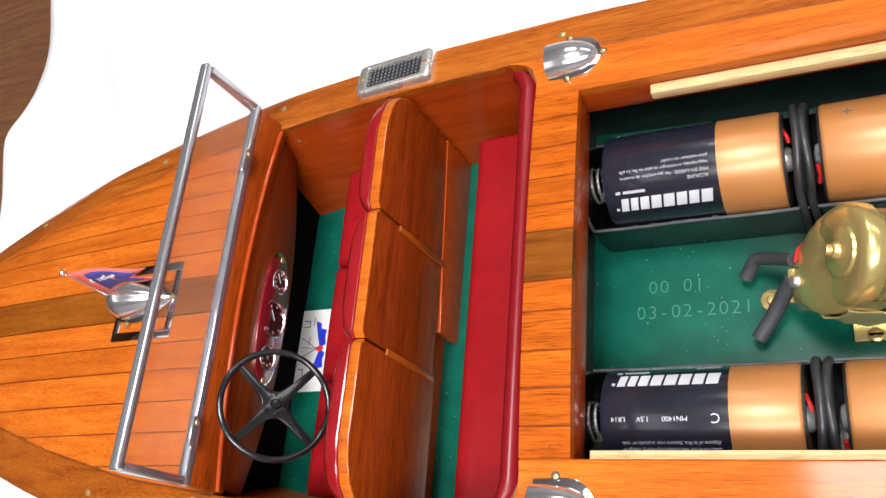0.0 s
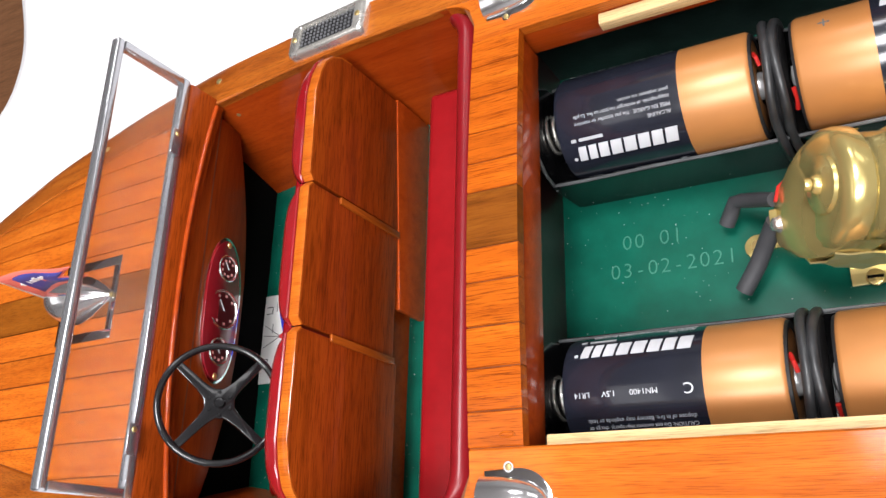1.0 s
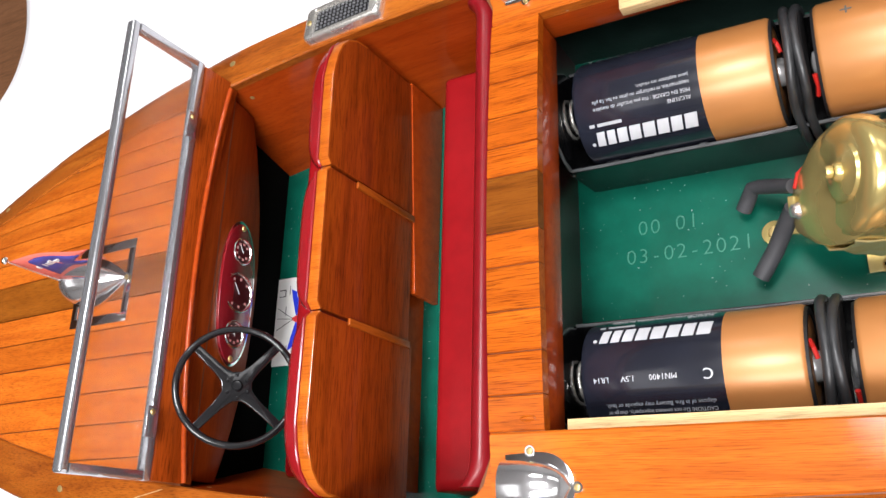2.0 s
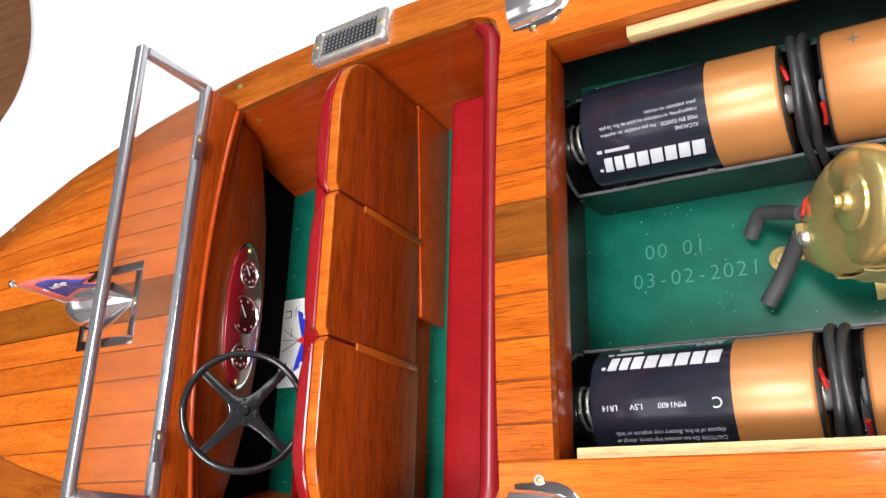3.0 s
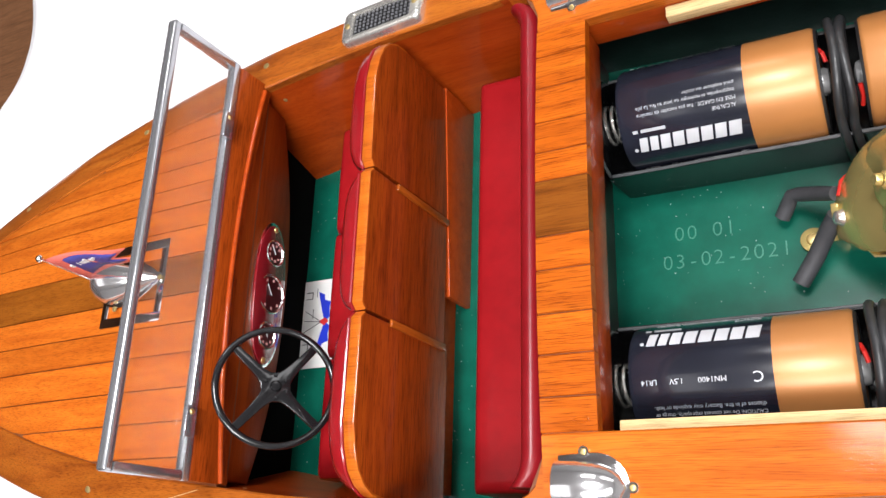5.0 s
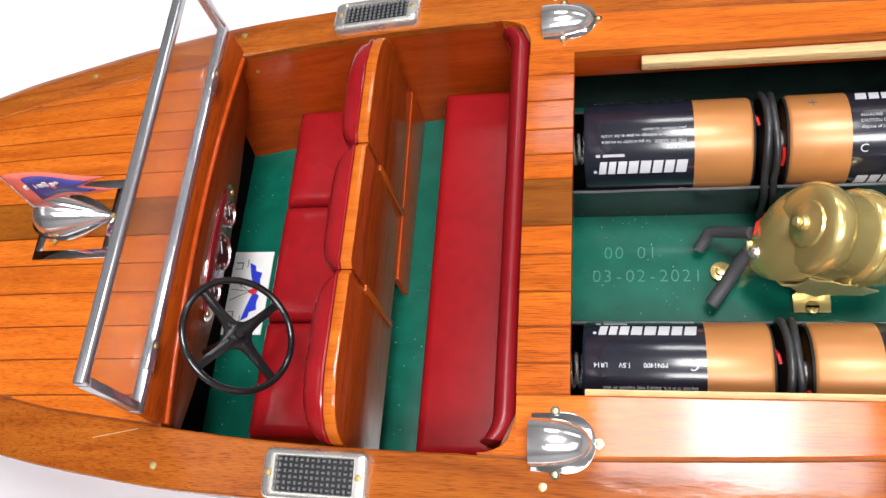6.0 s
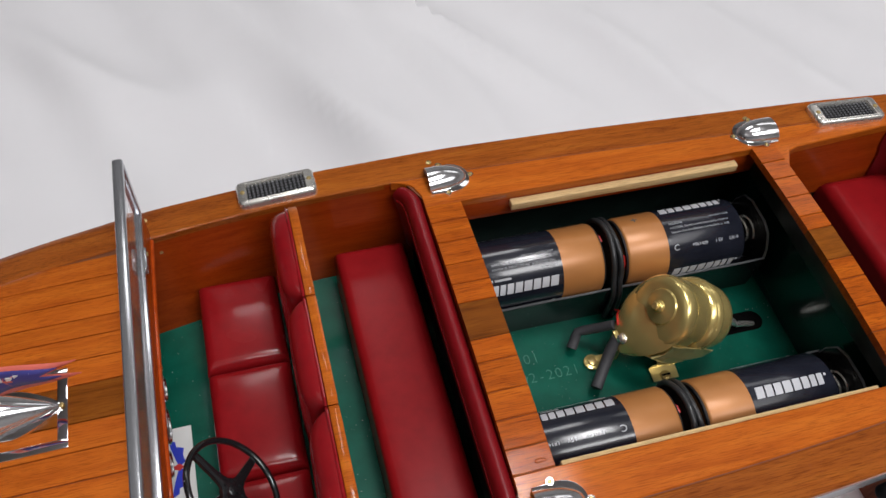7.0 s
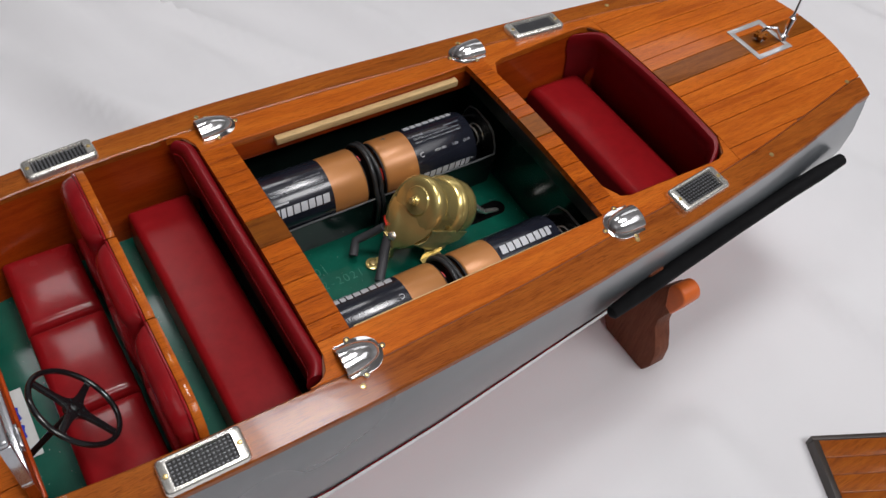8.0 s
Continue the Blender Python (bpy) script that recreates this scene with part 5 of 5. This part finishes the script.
    part("screw_slot", box(63.7, 67.1, -9.3, -8.7, -48.2, -47.6), M_RECESS, t, smooth=False)
    # eyelet tab on the floor
    tab = cylinder((41.0, 2.6, -49.6), (41.0, 2.6, -48.7), 3.2, seg=28, bevel=0.3)
    join(tab, box(43, 49, 1.6, 4.8, -49.5, -48.8))
    part("eyelet_tab", tab, M_BRASS, t, "round brass eyelet tab")
    part("eyelet_screw", lathe([(0, 0), (0, 1.7), (0.6, 1.4), (0.9, 0)], (41, 2.6, -48.7), (0, 0, 1), 18), M_SCREW, t)
    part("tab_arm", box(46.5, 50.5, 1.4, 5.2, -49, -33, 0.3), M_BRASS, t)
    # insulating sleeves on the leads
    part("lead_sleeve", tube([(47.5, 2.6, -34), (45, 0.5, -38.5), (41.5, -4, -42.8), (37.2, -9.5, -45.2)], [2.0, 2.1, 2.1, 2.1], 14), M_SHRINK, t, "dark grey insulating sleeve")
    part("lead_sleeve", tube([(48, 7.5, -33), (44, 10.2, -38), (39.5, 12.2, -41.5), (37.8, 12.6, -42.5), (36.4, 11, -44.5), (34.6, 8.6, -46.4)], [1.7, 1.8, 1.8, 1.8, 1.9, 1.9], 14), M_SHRINK, t, "bent dark grey insulating sleeve")
    part("lead", tube([(48.5, 6, -31), (49.5, 9.5, -31), (52, 12.5, -33), (53, 16, -38)], 0.42, 8), M_WIRE_RED, t, "thin red lead")
    part("shaft", tube([(84, 5.8, -33.5), (91, 5.9, -38.2), (94, 5.6, -40.5), (97.5, 5.0, -44.5), (100.5, 4.6, -47.4), (104.5, 4.6, -48.4), (108.5, 4.6, -49.8)], [1.8, 1.8, 1.7, 1.4, 1.3, 1.2, 1.1], 14), M_NICKEL, t, "bright steel coupling and shaft")


def floor_writing():
    for body, x, y, size in (("00 01", 14.6, 9.4, 5.8), ("03-02-2021", 19.4, 1.6, 5.8)):
        for k, ch in enumerate(body):
            if ch == " ":
                continue
            m = Matrix.Translation((x + (k - (len(body) - 1) / 2) * size * 0.575, y, -49.95)) @ pose(0, 0, 0, 0, 0, -1.0)
            part("stamped_figure", moved(text_mesh(ch, size, 0.1, True), m), M_STAMP, boat, "figure stamped into the green floor, its highlights painted lighter green", False)


def slot():
    pts = [(94 + 4.2 * math.cos(a), 6.2 + 4.2 * math.sin(a)) for a in [math.pi / 2 + math.pi * k / 12 for k in range(13)]] + [(109 + 4.2 * math.cos(a), 6.2 + 4.2 * math.sin(a)) for a in [-math.pi / 2 + math.pi * k / 12 for k in range(13)]]
    # flat black plate in place of the slot's unlit depth
    part("shaft_slot", outline(pts, -50.2, -49.9), M_RECESS, boat, "shaft slot, its dark depth drawn as a flat black plate", False)


def ledge_strips():
    s = part("ledge_strip", box(18.4, 107, 46.8, 49.8, -7.6, -4.4, 0.3), M_PINE, None, "pale raw wooden strip along the hatch side")
    tagged(s, category="wood strip", group="hatch ledge strips")
    s = part("ledge_strip", box(3.2, 108, -49.8, -46.8, -8.0, -4.4, 0.3), M_PINE, None, "pale raw wooden strip along the hatch side")
    tagged(s, category="wood strip", group="hatch ledge strips")


def floor_card():
    c = root("card", -110, -3, -50, label="white printed card with blue and red figure on cockpit floor", category="card")
    part("sheet", box(-117.2, -103.2, -18, 11.6, -49.9, -49.5), M_CARD, c, smooth=False)
    for s in (1, -1):
        pts = [(-108.2, -2.8), (-109.4, -2.8 + s * 3.6), (-110.4, -2.8 + s * 7.0), (-111.2, -2.8 + s * 10.4), (-108.8, -2.8 + s * 9.2), (-108.6, -2.8 + s * 7.4), (-106.2, -2.8 + s * 6.6), (-106.6, -2.8 + s * 4.2), (-106.0, -2.8 + s * 1.6)]
        part("blue_figure", outline(pts, -49.5, -49.42), M_BLUE, c, smooth=False)
    part("red_figure", outline([(-106.6, -2.8), (-108.0, -1.5), (-110.0, -2.4), (-110.0, -3.2), (-108.0, -4.1)], -49.5, -49.35), M_REDINK, c, smooth=False)
    for dy in (3.4, 0.6, -2.6):
        part("thin_line", tube([Vector((-109.6, -2.8, -49.46)), Vector((-116.4, -2.8 + dy * 1.25, -49.46))], 0.13, 6), M_INK, c)
    for x0, x1, y0, y1 in ((-116.2, -113.6, 7.4, 7.8), (-113.9, -113.5, 5.2, 7.6), (-116.2, -113.8, 5.2, 5.5), (-112.0, -111.7, 5.8, 8.8), (-113.2, -112.9, -1.4, 1.8), (-116.4, -113.9, -10.2, -9.9), (-114.4, -114.0, -12.6, -10.2), (-111.8, -111.5, -14.4, -11.4)):
        part("print_bar", box(x0, x1, y0, y1, -49.5, -49.44), M_INK, c, smooth=False)


place_cells()
holder(34.5, -28.6, 1, "black plastic two-cell battery holder beside the motor")
holder(-34.8, -29.2, -1, "black plastic two-cell battery holder along the hull side")
motor()
floor_writing()
slot()
ledge_strips()
floor_card()


# ---- stand and loose hatch cover on the cloth ----
CRADLE = -72


def ends(pts):
    """Adds closely spaced points beyond both ends, for a rounded tip."""
    a, b, c, d = (Vector(pts[k]) for k in (0, 1, -2, -1))
    u, v = (a - b).normalized(), (d - c).normalized()
    return [a + u * 1.6, a + u * 1.0] + pts + [d + v * 1.0, d + v * 1.6]


def stand():
    t = root("boat_stand", 160, 0, -127, label="brown wooden cradle stand with black padded rails under the hull", category="boat stand")
    for x in (168, CRADLE):
        edge = [(71.5, -126), (74.5, -118), (74, -108), (70.5, -99), (67, -92), (66.5, -86), (69.5, -77), (72.8, -69), (73.4, -63), (71.5, -59.2), (67.5, -58.6), (62, -64), (56, -76)]
        pts = [(-y, z) for y, z in edge] + [(0, -100)] + edge[::-1] + [(42, -126), (38, -120), (0, -116), (-38, -120), (-42, -126)]
        part("cradle", slab_yz(pts, x - 5, x + 5, 1.0, 2), M_STAND, t, "brown shaped cradle board")
        for s in (1, -1):
            part("cradle_tip", slab_yz([(s * 66.0, -74.5), (s * 70.5, -76)] + [(s * (68.8 + 5.4 * math.cos(radians(w))), -63.4 + 5.8 * math.sin(radians(w))) for w in range(-20, 201, 20)], x - 5.3, x + 5.3, 1.2, 3), M_ORANGE, t, "orange end of the cradle arm")
    for s in (1, -1):
        xs = steps(117, 265, 9)
        pts = [(x, s * float(np.interp(x, (117, 157, 193, 229, 265), (69.2, 65.7, 62.8, 60.5, 59))), float(np.interp(x, (117, 157, 193, 229, 265), (-45, -39.5, -35.5, -31, -27)))) for x in xs]
        part("padded_rail", tube(ends(pts), [0.5, 2.0, 3.0, 3.4] + [3.7] * (len(pts) - 4) + [3.4, 3.0, 2.0, 0.5], 18), M_FOAM, t, "black foam padded rail")
        part("rail_post", box(140, 148, *sorted((s * 60, s * 65)), -60, -37, 1), M_STAND, t)


def hatch_cover():
    t = root("hatch_cover", 260, -190, -127, label="loose varnished planked hatch cover with dark edging lying on the cloth", category="hatch cover")
    m = Matrix.Translation((211.5, -144, -127)) @ pose(0, 0, 0, 0, 0, -26)
    part("panel", moved(box(1, 112, -49, -1, 0, 6.5, 0.4), m), M_CAULK, t, smooth=False)
    for k in range(5):
        part("plank", moved(box(3.4, 110, -2.6 - 9.0 * (k + 1) + 0.15, -2.6 - 9.0 * k - 0.15, 5, 7.0, 0.25), m), M_COVER, t)
    for x0, x1, y0, y1 in ((0, 113, -2.4, 0), (0, 113, -50, -47.8), (0, 3.2, -47.8, -2.4), (110, 113, -47.8, -2.4)):
        part("edging", moved(box(x0, x1, y0, y1, 0.2, 7.3, 0.4), m), M_INLAY, t, "dark edging strip")


stand()
hatch_cover()
